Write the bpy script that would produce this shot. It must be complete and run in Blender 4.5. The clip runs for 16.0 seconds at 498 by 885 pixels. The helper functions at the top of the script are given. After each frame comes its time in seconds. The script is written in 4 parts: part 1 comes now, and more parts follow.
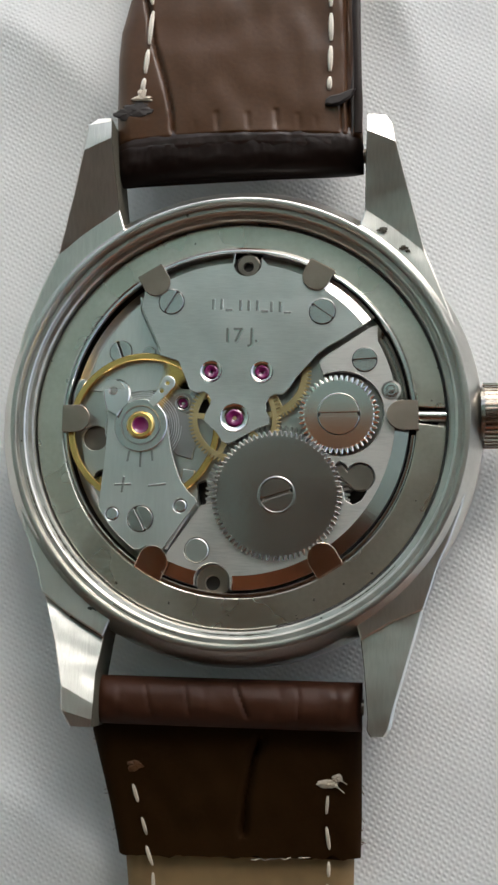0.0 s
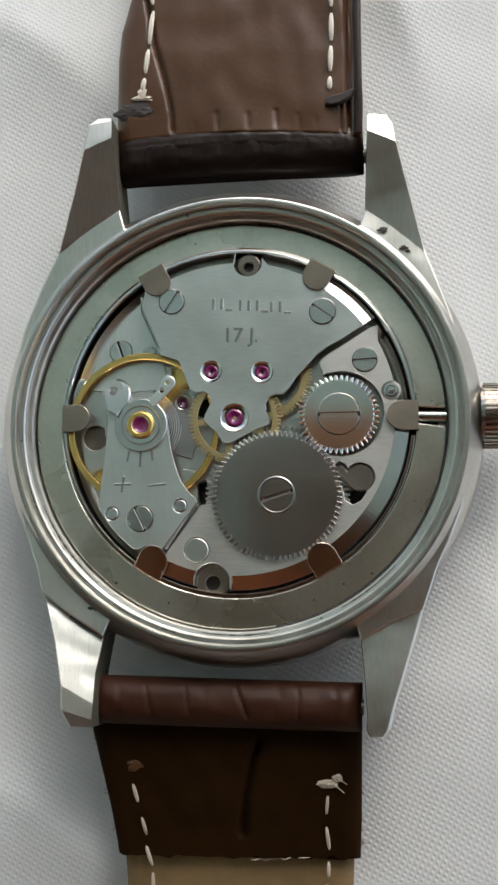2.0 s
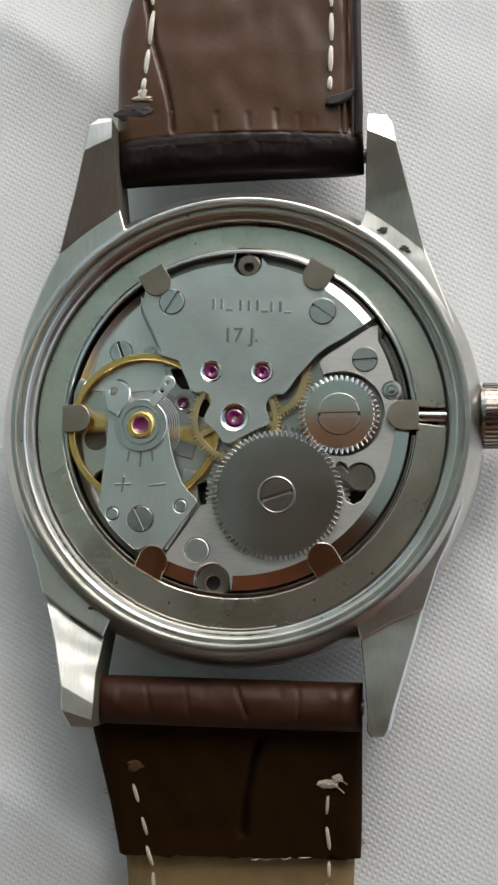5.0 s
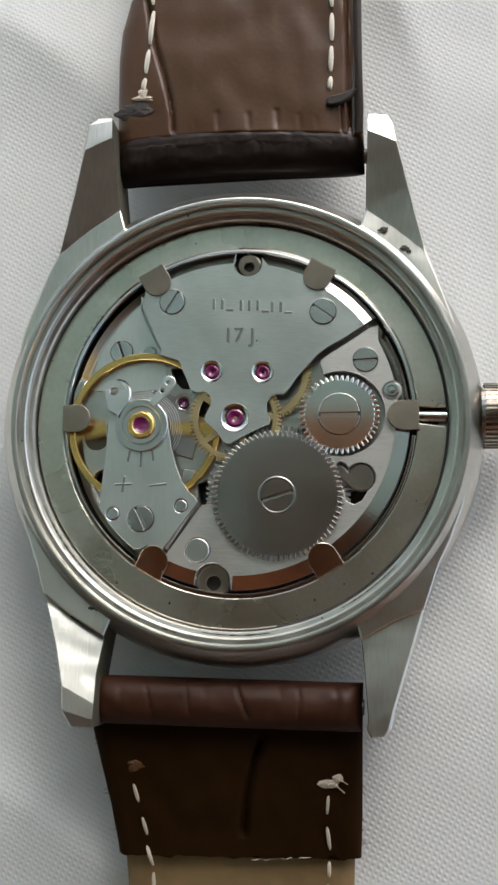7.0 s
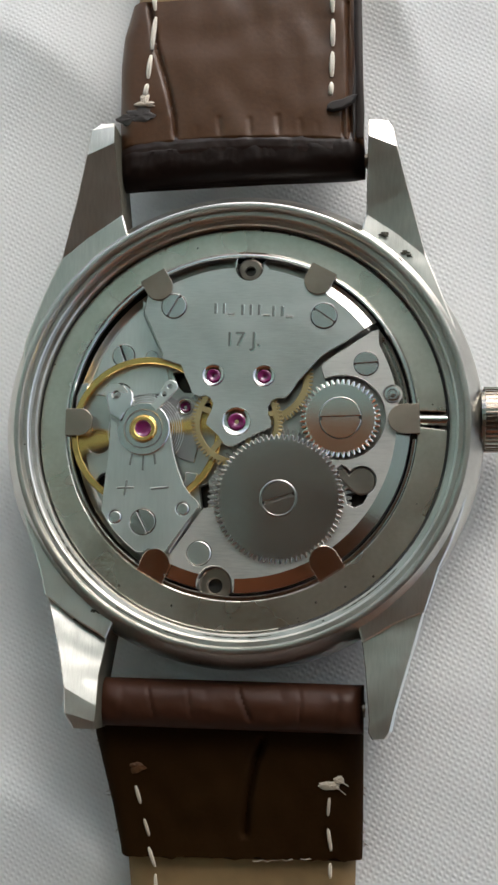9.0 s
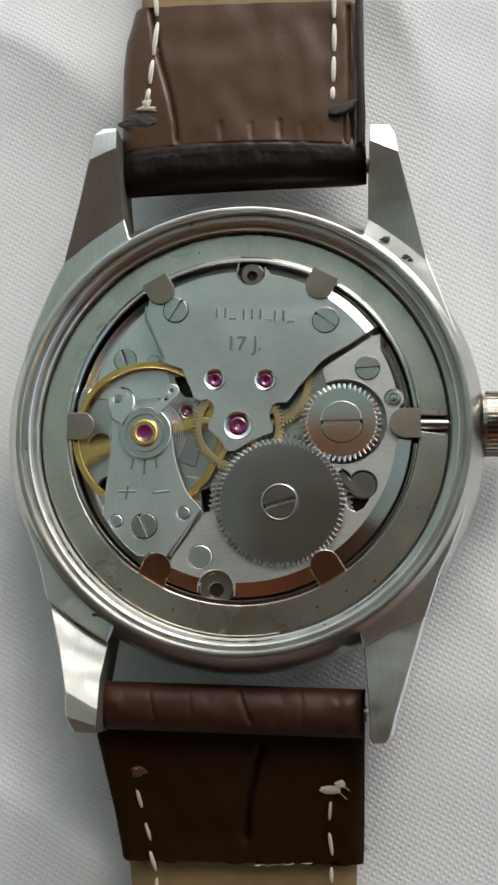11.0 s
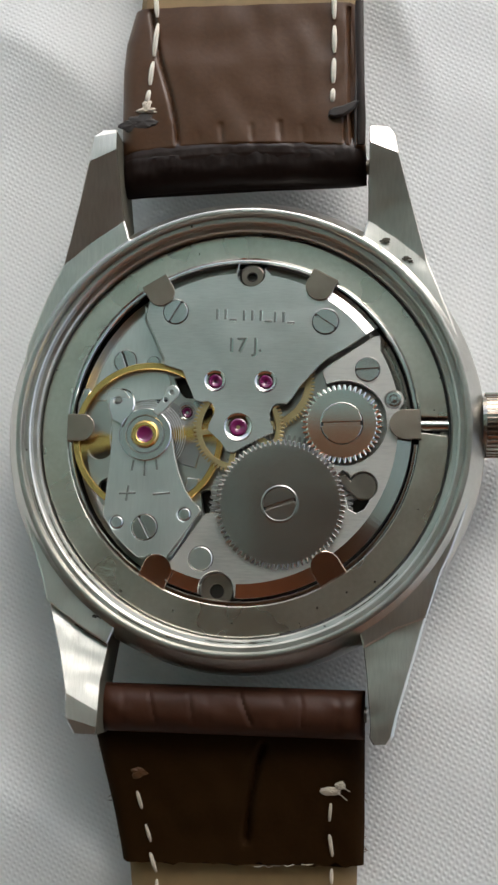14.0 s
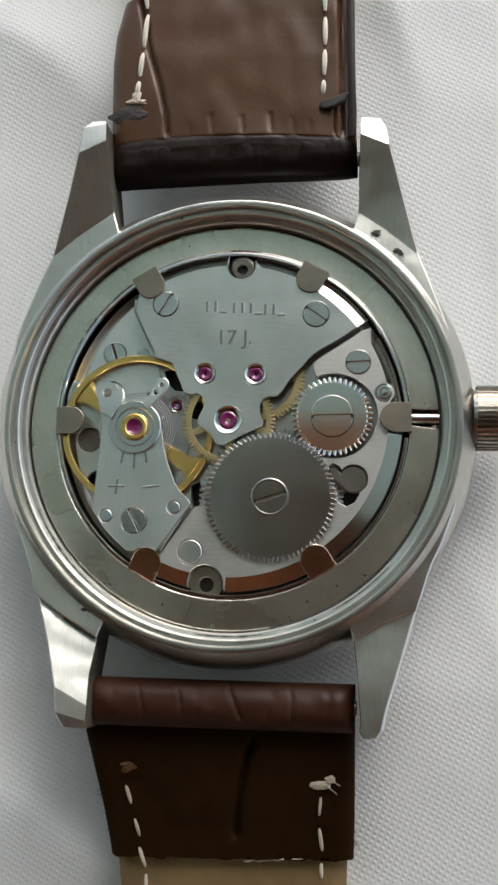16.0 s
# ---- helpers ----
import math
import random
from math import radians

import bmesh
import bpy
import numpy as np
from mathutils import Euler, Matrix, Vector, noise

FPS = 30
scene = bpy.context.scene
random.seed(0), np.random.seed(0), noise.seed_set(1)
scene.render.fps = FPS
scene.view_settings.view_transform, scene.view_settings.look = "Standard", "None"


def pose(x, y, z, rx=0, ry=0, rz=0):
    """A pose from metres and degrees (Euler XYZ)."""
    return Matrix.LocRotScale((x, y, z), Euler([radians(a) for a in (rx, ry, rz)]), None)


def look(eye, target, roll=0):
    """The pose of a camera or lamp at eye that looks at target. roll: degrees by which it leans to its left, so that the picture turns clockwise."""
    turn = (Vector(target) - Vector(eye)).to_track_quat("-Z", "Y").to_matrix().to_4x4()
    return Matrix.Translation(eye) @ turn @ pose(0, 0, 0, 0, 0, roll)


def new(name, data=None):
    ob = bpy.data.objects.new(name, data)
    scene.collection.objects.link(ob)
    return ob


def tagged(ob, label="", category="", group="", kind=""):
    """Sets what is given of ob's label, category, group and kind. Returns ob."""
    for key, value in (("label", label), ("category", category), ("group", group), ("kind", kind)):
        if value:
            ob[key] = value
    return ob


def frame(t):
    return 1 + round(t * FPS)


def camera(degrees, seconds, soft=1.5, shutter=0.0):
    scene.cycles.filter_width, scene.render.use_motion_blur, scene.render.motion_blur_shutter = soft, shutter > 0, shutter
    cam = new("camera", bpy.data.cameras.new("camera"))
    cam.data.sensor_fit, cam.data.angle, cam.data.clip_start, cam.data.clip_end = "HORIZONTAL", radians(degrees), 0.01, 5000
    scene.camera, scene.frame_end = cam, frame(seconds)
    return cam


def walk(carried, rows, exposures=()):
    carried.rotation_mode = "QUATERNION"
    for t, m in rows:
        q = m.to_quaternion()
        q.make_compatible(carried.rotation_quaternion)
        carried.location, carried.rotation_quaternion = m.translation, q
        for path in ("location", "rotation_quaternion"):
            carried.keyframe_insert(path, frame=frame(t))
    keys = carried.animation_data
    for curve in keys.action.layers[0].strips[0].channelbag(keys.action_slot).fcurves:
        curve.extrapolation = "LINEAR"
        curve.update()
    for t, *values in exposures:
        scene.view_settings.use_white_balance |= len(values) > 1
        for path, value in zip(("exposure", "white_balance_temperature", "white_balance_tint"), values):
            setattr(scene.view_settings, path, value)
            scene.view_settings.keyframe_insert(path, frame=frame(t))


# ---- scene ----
# The watch lies dial down on a cloth; unseen panels are added overhead for its metal to reflect, with open sky beyond
# their edge.
MM = 0.001
LIFT = 6.5  # height of the case rim over the cloth, mm

cam = camera(23.72, 16.0, soft=2.7, shutter=0.08)


def eye(x, y, z, rx, ry, rz):
    return pose(x * MM, y * MM, (z + LIFT) * MM, rx, ry, rz)


walk(cam, [
    (0.0, eye(10.19, -16.36, 82.22, 10.02, 6.01, 1.63)),
    (4.0, eye(10.19, -16.36, 82.22, 10.02, 6.01, 1.63)),
    (6.5, eye(10.16, -16.36, 82.22, 10.02, 6.02, 1.635)),
    (7.6, eye(10.16, -16.34, 82.23, 10.01, 6.02, 1.635)),
    (8.0, eye(10.03, -16.45, 82.28, 10.06, 5.93, 1.645)),
    (8.5, eye(10.08, -16.40, 82.60, 10.07, 5.98, 1.655)),
    (9.0, eye(10.14, -16.26, 82.73, 10.07, 6.04, 1.655)),
    (9.6, eye(10.16, -16.28, 82.77, 10.16, 6.08, 1.665)),
    (11.5, eye(10.20, -16.36, 82.81, 10.335, 6.135, 1.69)),
    (13.0, eye(10.18, -16.30, 82.83, 10.31, 6.13, 1.69)),
    (14.5, eye(10.19, -16.22, 82.86, 10.31, 6.14, 1.70)),
    (15.5, eye(10.19, -16.22, 82.86, 10.36, 6.163, 1.70)),
    (15.6, eye(10.29, -16.50, 82.52, 10.30, 5.86, 1.69)),
    (15.7, eye(10.317, -16.626, 82.376, 10.278, 5.758, 1.681)),
    (16.0, eye(10.317, -16.626, 82.376, 10.278, 5.758, 1.681)),
], exposures=[(0.0, 0.84, 6300, 11), (16.0, 0.84, 6300, 11)])

# ---- sky and sun ----
SUN_UP, SUN_TURN = 34, 20  # degrees above the horizon; from +y towards +x
world = bpy.data.worlds.new("sky")
scene.world = world
world.use_nodes = True
wn, wl = world.node_tree.nodes, world.node_tree.links
sky = wn.new("ShaderNodeTexSky")
sky.sky_type, sky.sun_disc = "NISHITA", False
sky.sun_elevation, sky.sun_rotation = radians(SUN_UP), radians(SUN_TURN)
sky.air_density, sky.dust_density, sky.ozone_density = 1.0, 3.0, 1.0
pale = wn.new("ShaderNodeHueSaturation")
pale.inputs["Saturation"].default_value = 0.6
wl.new(sky.outputs[0], pale.inputs["Color"])
wl.new(pale.outputs[0], wn["Background"].inputs["Color"])
wn["Background"].inputs["Strength"].default_value = 0.15

sun = new("sun", bpy.data.lights.new("sun", "SUN"))
sun.data.energy, sun.data.angle, sun.data.color = 0.3, radians(30), (1.0, 0.97, 0.93)
sd = Vector((math.sin(radians(SUN_TURN)) * math.cos(radians(SUN_UP)), math.cos(radians(SUN_TURN)) * math.cos(radians(SUN_UP)), math.sin(radians(SUN_UP))))
sun.matrix_world = look(sd * 5, (0, 0, 0))


# ---- materials ----
def material(name, color, rough=0.5, metal=0.0, grain=0.0, grain_scale=2000.0, stretch=(1, 1, 1), vary=0.12, bump=0.0, blotch=120.0, turn=0.0, dark=None, coat=0.0, sheen=0.0, spec=0.5, wave=0.0):
    """Principled surface with blotches (large) and grain (small) in colour, roughness and relief."""
    m = bpy.data.materials.new(name)
    m.use_nodes = True
    n, l = m.node_tree.nodes, m.node_tree.links
    b = n["Principled BSDF"]
    tc = n.new("ShaderNodeTexCoord")
    mp = n.new("ShaderNodeMapping")
    mp.inputs["Scale"].default_value = stretch
    mp.inputs["Rotation"].default_value = (0, 0, radians(turn))
    l.new(tc.outputs["Object"], mp.inputs["Vector"])
    big = n.new("ShaderNodeTexNoise")
    big.inputs["Scale"].default_value, big.inputs["Detail"].default_value = blotch, 2
    l.new(tc.outputs["Object"], big.inputs["Vector"])
    fine = n.new("ShaderNodeTexNoise")
    fine.inputs["Scale"].default_value, fine.inputs["Detail"].default_value = grain_scale, 4
    l.new(mp.outputs[0], fine.inputs["Vector"])
    add = n.new("ShaderNodeMath")
    add.operation = "MULTIPLY_ADD"
    add.inputs[1].default_value = grain
    l.new(fine.outputs["Fac"], add.inputs[0])
    l.new(big.outputs["Fac"], add.inputs[2])
    ramp = n.new("ShaderNodeMix")
    ramp.data_type = "RGBA"
    ramp.inputs[6].default_value = (*(dark or [c * (1 - vary) for c in color]), 1)
    ramp.inputs[7].default_value = (*[min(1, c * (1 + vary)) for c in color], 1)
    l.new(add.outputs[0], ramp.inputs[0])
    l.new(ramp.outputs[2], b.inputs["Base Color"])
    rr = n.new("ShaderNodeMapRange")
    rr.inputs["From Min"].default_value, rr.inputs["From Max"].default_value = 0.3, 0.7
    rr.inputs["To Min"].default_value, rr.inputs["To Max"].default_value = max(0.02, rough * 0.93), min(1, rough * 1.07)
    l.new(big.outputs["Fac"], rr.inputs["Value"])
    l.new(rr.outputs[0], b.inputs["Roughness"])
    b.inputs["Metallic"].default_value = metal
    b.inputs["Coat Weight"].default_value = coat
    b.inputs["Sheen Weight"].default_value = sheen
    b.inputs["Specular IOR Level"].default_value = spec
    if bump:
        bp = n.new("ShaderNodeBump")
        bp.inputs["Strength"].default_value, bp.inputs["Distance"].default_value = bump, 0.00004
        l.new(fine.outputs["Fac"], bp.inputs["Height"])
        l.new(bp.outputs[0], b.inputs["Normal"])
        if wave:
            worn = n.new("ShaderNodeBump")
            worn.inputs["Strength"].default_value, worn.inputs["Distance"].default_value = 1.0, wave * MM
            l.new(big.outputs["Fac"], worn.inputs["Height"])
            l.new(bp.outputs[0], worn.inputs["Normal"])
            l.new(worn.outputs[0], b.inputs["Normal"])
    return m


CASE = material("case_steel", (0.52, 0.51, 0.475), 0.31, 1, 0.5, 3000, (1, 1, 1), 0.18, 0.12, 300, wave=0.12)
LUG = material("lug_steel", (0.58, 0.565, 0.525), 0.31, 1, 0.8, 900, (7, 1, 1), 0.20, 0.30, 220, 30, wave=0.25)
RING = material("holder_ring_steel", (0.69, 0.67, 0.60), 0.28, 1, 0.5, 2600, (1, 1, 1), 0.10, 0.32, 200, wave=0.12, dark=(0.46, 0.44, 0.34))
NICKEL = material("brushed_nickel", (0.64, 0.65, 0.63), 0.32, 1, 0.8, 1500, (0.8, 7, 1), 0.18, 0.18, 260, 20, wave=0.12)
BARREL_NICKEL = material("grained_nickel", (0.58, 0.56, 0.53), 0.42, 1, 0.9, 1100, (1, 7, 1), 0.30, 0.22, 250, 50)
PALLET = material("pallet_bridge_nickel", (0.46, 0.44, 0.44), 0.30, 1, 0.5, 1500, (1, 6, 1), 0.15, 0.12, 300)
BARREL_STEEL = material("barrel_steel", (0.36, 0.36, 0.34), 0.32, 1, 0.4, 2500, (1, 1, 1), 0.2, 0.1, 300)
COCK = material("cock_nickel", (0.74, 0.77, 0.75), 0.34, 1, 0.5, 900, (7, 0.8, 1), 0.14, 0.14, 300)
CHAMFER = material("polished_chamfer", (0.62, 0.61, 0.58), 0.14, 1, 0.2, 4000, (1, 1, 1), 0.10, 0.03, 400)
HAIR = material("hairspring_steel", (0.90, 0.90, 0.92), 0.34, 1, 0.2, 3000, (1, 1, 1), 0.05, 0.0, 400)
FLUTE = material("worn_crown_steel", (0.44, 0.41, 0.37), 0.26, 1, 0.4, 2500, (1, 1, 1), 0.2, 0.1, 400)
PLATE = material("mainplate_nickel", (0.62, 0.63, 0.60), 0.30, 1, 0.4, 1500, (1, 1, 1), 0.15, 0.10, 350)
SCREW = material("screw_steel", (0.64, 0.65, 0.64), 0.22, 1, 0.4, 1500, (1, 6, 1), 0.10, 0.06, 600)
WHEEL_STEEL = material("wheel_steel", (0.40, 0.38, 0.36), 0.20, 1, 0.4, 2500, (1, 1, 1), 0.14, 0.08, 60, wave=0.45)
CROWN_STEEL = material("crown_wheel_steel", (0.74, 0.73, 0.70), 0.085, 1, 0.3, 2500, (1, 1, 1), 0.08, 0.0, 300)
CLICK = material("dull_click_steel", (0.20, 0.18, 0.15), 0.42, 1, 0.4, 2500, (1, 1, 1), 0.2, 0.1, 700)
# Near-black metal that carries the shade of gaps and holes in its colour.
GAP_DARK = material("gap_shade_steel", (0.07, 0.065, 0.06), 0.45, 1, 0.3, 1500, (1, 1, 1), 0.3, 0.1, 500)
CLIP = material("clip_steel", (0.34, 0.29, 0.24), 0.36, 1, 0.4, 2500, (1, 1, 1), 0.15, 0.1, 700)
# Lower clips: part of their red-brown reflection is put into this warmer steel.
CLIP_BRIGHT = material("lit_clip_steel", (0.62, 0.50, 0.40), 0.19, 1, 0.4, 2500, (1, 1, 1), 0.12, 0.08, 700)
BRASS = material("pale_brass", (0.66, 0.52, 0.28), 0.34, 1, 0.3, 2500, (1, 1, 1), 0.12, 0.06, 500)
GILT = material("gilt_balance", (0.88, 0.59, 0.20), 0.24, 1, 0.2, 2500, (1, 1, 1), 0.08, 0.03, 400)
RUBY = material("ruby", (0.150, 0.012, 0.078), 0.16, 0, 0.3, 3000, (1, 1, 1), 0.35, 0.0, 900, coat=0.6)
LEATHER = material("brown_leather", (0.060, 0.026, 0.0100), 0.36, 0, 0.8, 2600, (1, 1, 1), 0.35, 0.28, 130, spec=0.42)
# Brown leather darkened for the lower flap's slope away from the light.
LEATHER_SHADED = material("shaded_leather", (0.0150, 0.0066, 0.0016), 0.65, 0, 0.8, 2600, (1, 1, 1), 0.3, 0.35, 200, spec=0.04)
# Burnish and the shade under the roll share this one colour.
LOOP_LEATHER = material("burnished_shaded_leather", (0.010, 0.0058, 0.0045), 0.42, 0, 0.8, 2600, (1, 1, 1), 0.3, 0.35, 200, spec=0.14)
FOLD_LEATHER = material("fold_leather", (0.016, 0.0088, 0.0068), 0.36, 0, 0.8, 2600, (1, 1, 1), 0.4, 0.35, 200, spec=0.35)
LOOP_BROWN = material("worn_loop_leather", (0.029, 0.0102, 0.0046), 0.50, 0, 0.8, 2600, (1, 1, 1), 0.45, 0.35, 250, spec=0.22)
LINING = material("tan_lining", (0.165, 0.105, 0.044), 0.75, 0, 0.9, 700, (1, 1, 1), 0.35, 0.5, 180)
CRACK = material("torn_leather", (0.018, 0.013, 0.011), 0.6, 0, 0.6, 2500, (1, 1, 1), 0.4, 0.5, 500)
THREAD = material("waxed_thread", (0.68, 0.63, 0.54), 0.7, 0, 0.8, 4000, (1, 1, 1), 0.2, 0.5, 800)
# Thread colour lowered for the shade that lies over the lower strap.
SHADED_THREAD = material("shaded_thread", (0.36, 0.31, 0.24), 0.8, 0, 0.8, 4000, (1, 1, 1), 0.3, 0.5, 800)
GLUE = material("dried_glue", (0.50, 0.44, 0.36), 0.45, 0, 0.6, 2500, (1, 1, 1), 0.25, 0.4, 900)
# Dirt colour; also carries the shade on inner lug and flank sides.
GRIME_AND_SHADE = material("grime_and_shade", (0.05, 0.045, 0.03), 0.7, 0, 0.6, 3000, (1, 1, 1), 0.5, 0.5, 900)
# Darker metal puts the shade of stamped hollows into the colour.
STAMP_SHADE = material("stamp_shade_metal", (0.30, 0.30, 0.28), 0.34, 1, 0.4, 2500, (1, 1, 1), 0.2, 0.1, 900)
GLASS = material("crystal", (0.55, 0.57, 0.57), 0.1, 0, 0.1, 900)
# Colours of the unseen surfaces added for the metal to reflect.
REFLECT_BROWN = material("reflected_brown", (0.125, 0.064, 0.032), 0.6, 0, 0.5, 30, (1, 8, 1), 0.25, 0.2, 2)
REFLECT_RED = material("reflected_red_brown", (0.36, 0.115, 0.046), 0.7, 0, 0.4, 60, (1, 1, 1), 0.2, 0.2, 2)
REFLECT_DULL = material("reflected_dull_brown", (0.17, 0.13, 0.10), 0.7, 0, 0.4, 60, (1, 1, 1), 0.2, 0.2, 2)
REFLECT_ORANGE = material("reflected_orange_brown", (0.42, 0.20, 0.10), 0.6, 0, 0.5, 30, (1, 8, 1), 0.2, 0.2, 3)
REFLECT_GREEN = material("reflected_pale_green", (0.64, 0.88, 0.86), 0.7, 0, 0.3, 60, (1, 1, 1), 0.06, 0.1, 2)
REFLECT_GREY_GREEN = material("reflected_grey_green", (0.78, 0.88, 0.82), 0.7, 0, 0.3, 60, (1, 1, 1), 0.06, 0.1, 2)
GROUND = material("ground_stone", (0.28, 0.27, 0.25), 0.85, 0, 0.5, 40, (1, 1, 1), 0.25, 0.3, 1.5)


def cloth_material():
    """White cotton with a fine slanting weave, grey in the hollows between threads."""
    m = material("white_cotton", (0.75, 0.765, 0.76), 0.85, 0, 0.25, 900, (1, 1, 1), 0.05, 0.0, 60, sheen=0.15, spec=0.2)
    n, l = m.node_tree.nodes, m.node_tree.links
    tc = n.new("ShaderNodeTexCoord")
    warp = n.new("ShaderNodeTexNoise")
    warp.inputs["Scale"].default_value, warp.inputs["Detail"].default_value = 260, 3
    l.new(tc.outputs["Object"], warp.inputs["Vector"])
    mix = n.new("ShaderNodeVectorMath")
    mix.operation = "MULTIPLY_ADD"
    mix.inputs[1].default_value = (0.0006, 0.0006, 0)
    l.new(warp.outputs["Color"], mix.inputs[0])
    l.new(tc.outputs["Object"], mix.inputs[2])
    heights = []
    for turn, period in ((24, 0.46), (-62, 0.40)):
        mp = n.new("ShaderNodeMapping")
        mp.inputs["Rotation"].default_value = (0, 0, radians(turn))
        l.new(mix.outputs[0], mp.inputs["Vector"])
        w = n.new("ShaderNodeTexWave")
        w.inputs["Scale"].default_value = 2 * math.pi / (period * MM) / 20
        w.inputs["Distortion"].default_value, w.inputs["Detail"].default_value, w.inputs["Detail Scale"].default_value = 1.3, 2, 1.6
        l.new(mp.outputs[0], w.inputs["Vector"])
        heights.append(w)
    mul = n.new("ShaderNodeMath")
    mul.operation = "MULTIPLY"
    l.new(heights[0].outputs["Fac"], mul.inputs[0])
    l.new(heights[1].outputs["Fac"], mul.inputs[1])
    bp = n.new("ShaderNodeBump")
    bp.inputs["Strength"].default_value, bp.inputs["Distance"].default_value = 0.29, 0.00012
    l.new(mul.outputs[0], bp.inputs["Height"])
    l.new(bp.outputs[0], n["Principled BSDF"].inputs["Normal"])
    return m


CLOTH = cloth_material()


# ---- mesh helpers: all lengths in mm ----
def arc(cx, cy, r, a0, a1, n):
    return [(cx + r * math.cos(radians(a0 + (a1 - a0) * i / n)), cy + r * math.sin(radians(a0 + (a1 - a0) * i / n))) for i in range(n + 1)]


def circle(cx, cy, r, n=32):
    return arc(cx, cy, r, 0, 360, n)[:-1]


def part(name, bm, mats, parent=None, label="", smooth=False, at=(0, 0, 0), crease=35):
    """Links a bmesh in mm as one mesh object under a thing or part; its origin goes to at (mm)."""
    bmesh.ops.translate(bm, verts=bm.verts, vec=-Vector(at))
    bmesh.ops.scale(bm, verts=bm.verts, vec=(MM, MM, MM))
    bmesh.ops.recalc_face_normals(bm, faces=bm.faces)
    me = bpy.data.meshes.new(name)
    bm.to_mesh(me)
    bm.free()
    for mt in mats if isinstance(mats, (list, tuple)) else [mats]:
        me.materials.append(mt)
    if smooth:
        me.shade_smooth()
        me.set_sharp_from_angle(angle=radians(crease))
    ob = new(name, me)
    if parent is not None:
        ob.parent = parent
        base = Vector(at) * MM
        up = parent
        while up is not None and up.type != "EMPTY":
            base -= up.location
            up = up.parent
        ob.location = base
    else:
        ob.location = Vector(at) * MM
    if label:
        tagged(ob, label)
    return ob


def lathe(profile, n=96, cx=0, cy=0, closed=False, a0=0, a1=360, bm=None, mat=0):
    """Turns (r, z) pairs round the upright axis through (cx, cy)."""
    bm = bm or bmesh.new()
    full = abs(a1 - a0) >= 360
    count = n if full else n + 1
    rings = []
    for i in range(count):
        a = radians(a0 + (a1 - a0) * i / n)
        rings.append([bm.verts.new((cx + r * math.cos(a), cy + r * math.sin(a), z)) for r, z in profile])
    steps = len(profile) if closed else len(profile) - 1
    for i in range(n if full else n):
        p, q = rings[i], rings[(i + 1) % count]
        for j in range(steps):
            k = (j + 1) % len(profile)
            f = bm.faces.new((p[j], q[j], q[k], p[k]))
            f.material_index = mat
    if not full and closed:
        bm.faces.new(rings[0])
        bm.faces.new(rings[-1][::-1])
    bmesh.ops.remove_doubles(bm, verts=bm.verts, dist=0.0005)
    return bm


def inset(loop, depth):
    """The loop (counter-clockwise) drawn inwards, by one depth or a depth for each point."""
    out, n = [], len(loop)
    for i in range(n):
        p, a, b = Vector(loop[i]), Vector(loop[i - 1]), Vector(loop[(i + 1) % n])
        u, v = (p - a).normalized(), (b - p).normalized()
        nrm = Vector((-u.y - v.y, u.x + v.x))
        nrm = nrm.normalized() if nrm.length > 1e-6 else Vector((-u.y, u.x))
        d = depth[i] if isinstance(depth, (list, tuple)) else depth
        d /= max(0.45, nrm.dot(Vector((-u.y, u.x))))
        q = p + nrm * d
        out.append((q.x, q.y))
    return out


def prism(loop, zt, zb, edge=0.06, drop=None, holes=(), bm=None, mat=0, edge_mat=None):
    """A flat plate with a chamfered upper edge and upright holes. loop: counter-clockwise; edge: chamfer width, one or for each point."""
    bm = bm or bmesh.new()
    edge_mat = mat if edge_mat is None else edge_mat
    n = len(loop)
    drops = [drop] * n if drop is not None and not isinstance(drop, (list, tuple)) else drop
    if drops is None:
        drops = [e * 0.6 for e in edge] if isinstance(edge, (list, tuple)) else [edge * 0.8] * n
    top = inset(loop, edge)
    r0 = [bm.verts.new((x, y, zt)) for x, y in top]
    r1 = [bm.verts.new((x, y, zt - drops[i])) for i, (x, y) in enumerate(loop)]
    r2 = [bm.verts.new((x, y, zb)) for x, y in loop]
    edges = []
    for i in range(n):
        j = (i + 1) % n
        f = bm.faces.new((r1[i], r1[j], r0[j], r0[i]))
        f.material_index = edge_mat
        f = bm.faces.new((r2[i], r2[j], r1[j], r1[i]))
        f.material_index = mat
        edges.append(bm.edges.get((r0[i], r0[j])))
    for h in holes:
        t = [bm.verts.new((x, y, zt)) for x, y in h]
        t1 = [bm.verts.new((x, y, zt - 0.05)) for x, y in inset(h, 0.05)]
        b = [bm.verts.new((x, y, zb)) for x, y in inset(h, 0.05)]
        for i in range(len(h)):
            j = (i + 1) % len(h)
            for lo, hi in ((t1, t), (b, t1)):
                f = bm.faces.new((lo[j], lo[i], hi[i], hi[j]))
                f.material_index = mat
            edges.append(bm.edges.get((t[i], t[j])))
    made = bmesh.ops.triangle_fill(bm, use_beauty=True, use_dissolve=False, edges=edges)
    for f in made["geom"]:
        if isinstance(f, bmesh.types.BMFace):
            f.material_index = mat
    return bm


def box(bm, x0, x1, y0, y1, z0, z1, bevel=0.0, mat=0):
    made = bmesh.ops.create_cube(bm, size=1)["verts"]
    for v in made:
        v.co = ((x0 + x1) / 2 + v.co.x * (x1 - x0), (y0 + y1) / 2 + v.co.y * (y1 - y0), (z0 + z1) / 2 + v.co.z * (z1 - z0))
    if bevel:
        es = list({e for v in made for e in v.link_edges})
        bmesh.ops.bevel(bm, geom=es, offset=bevel, segments=2, affect="EDGES", profile=0.5)
    return bm


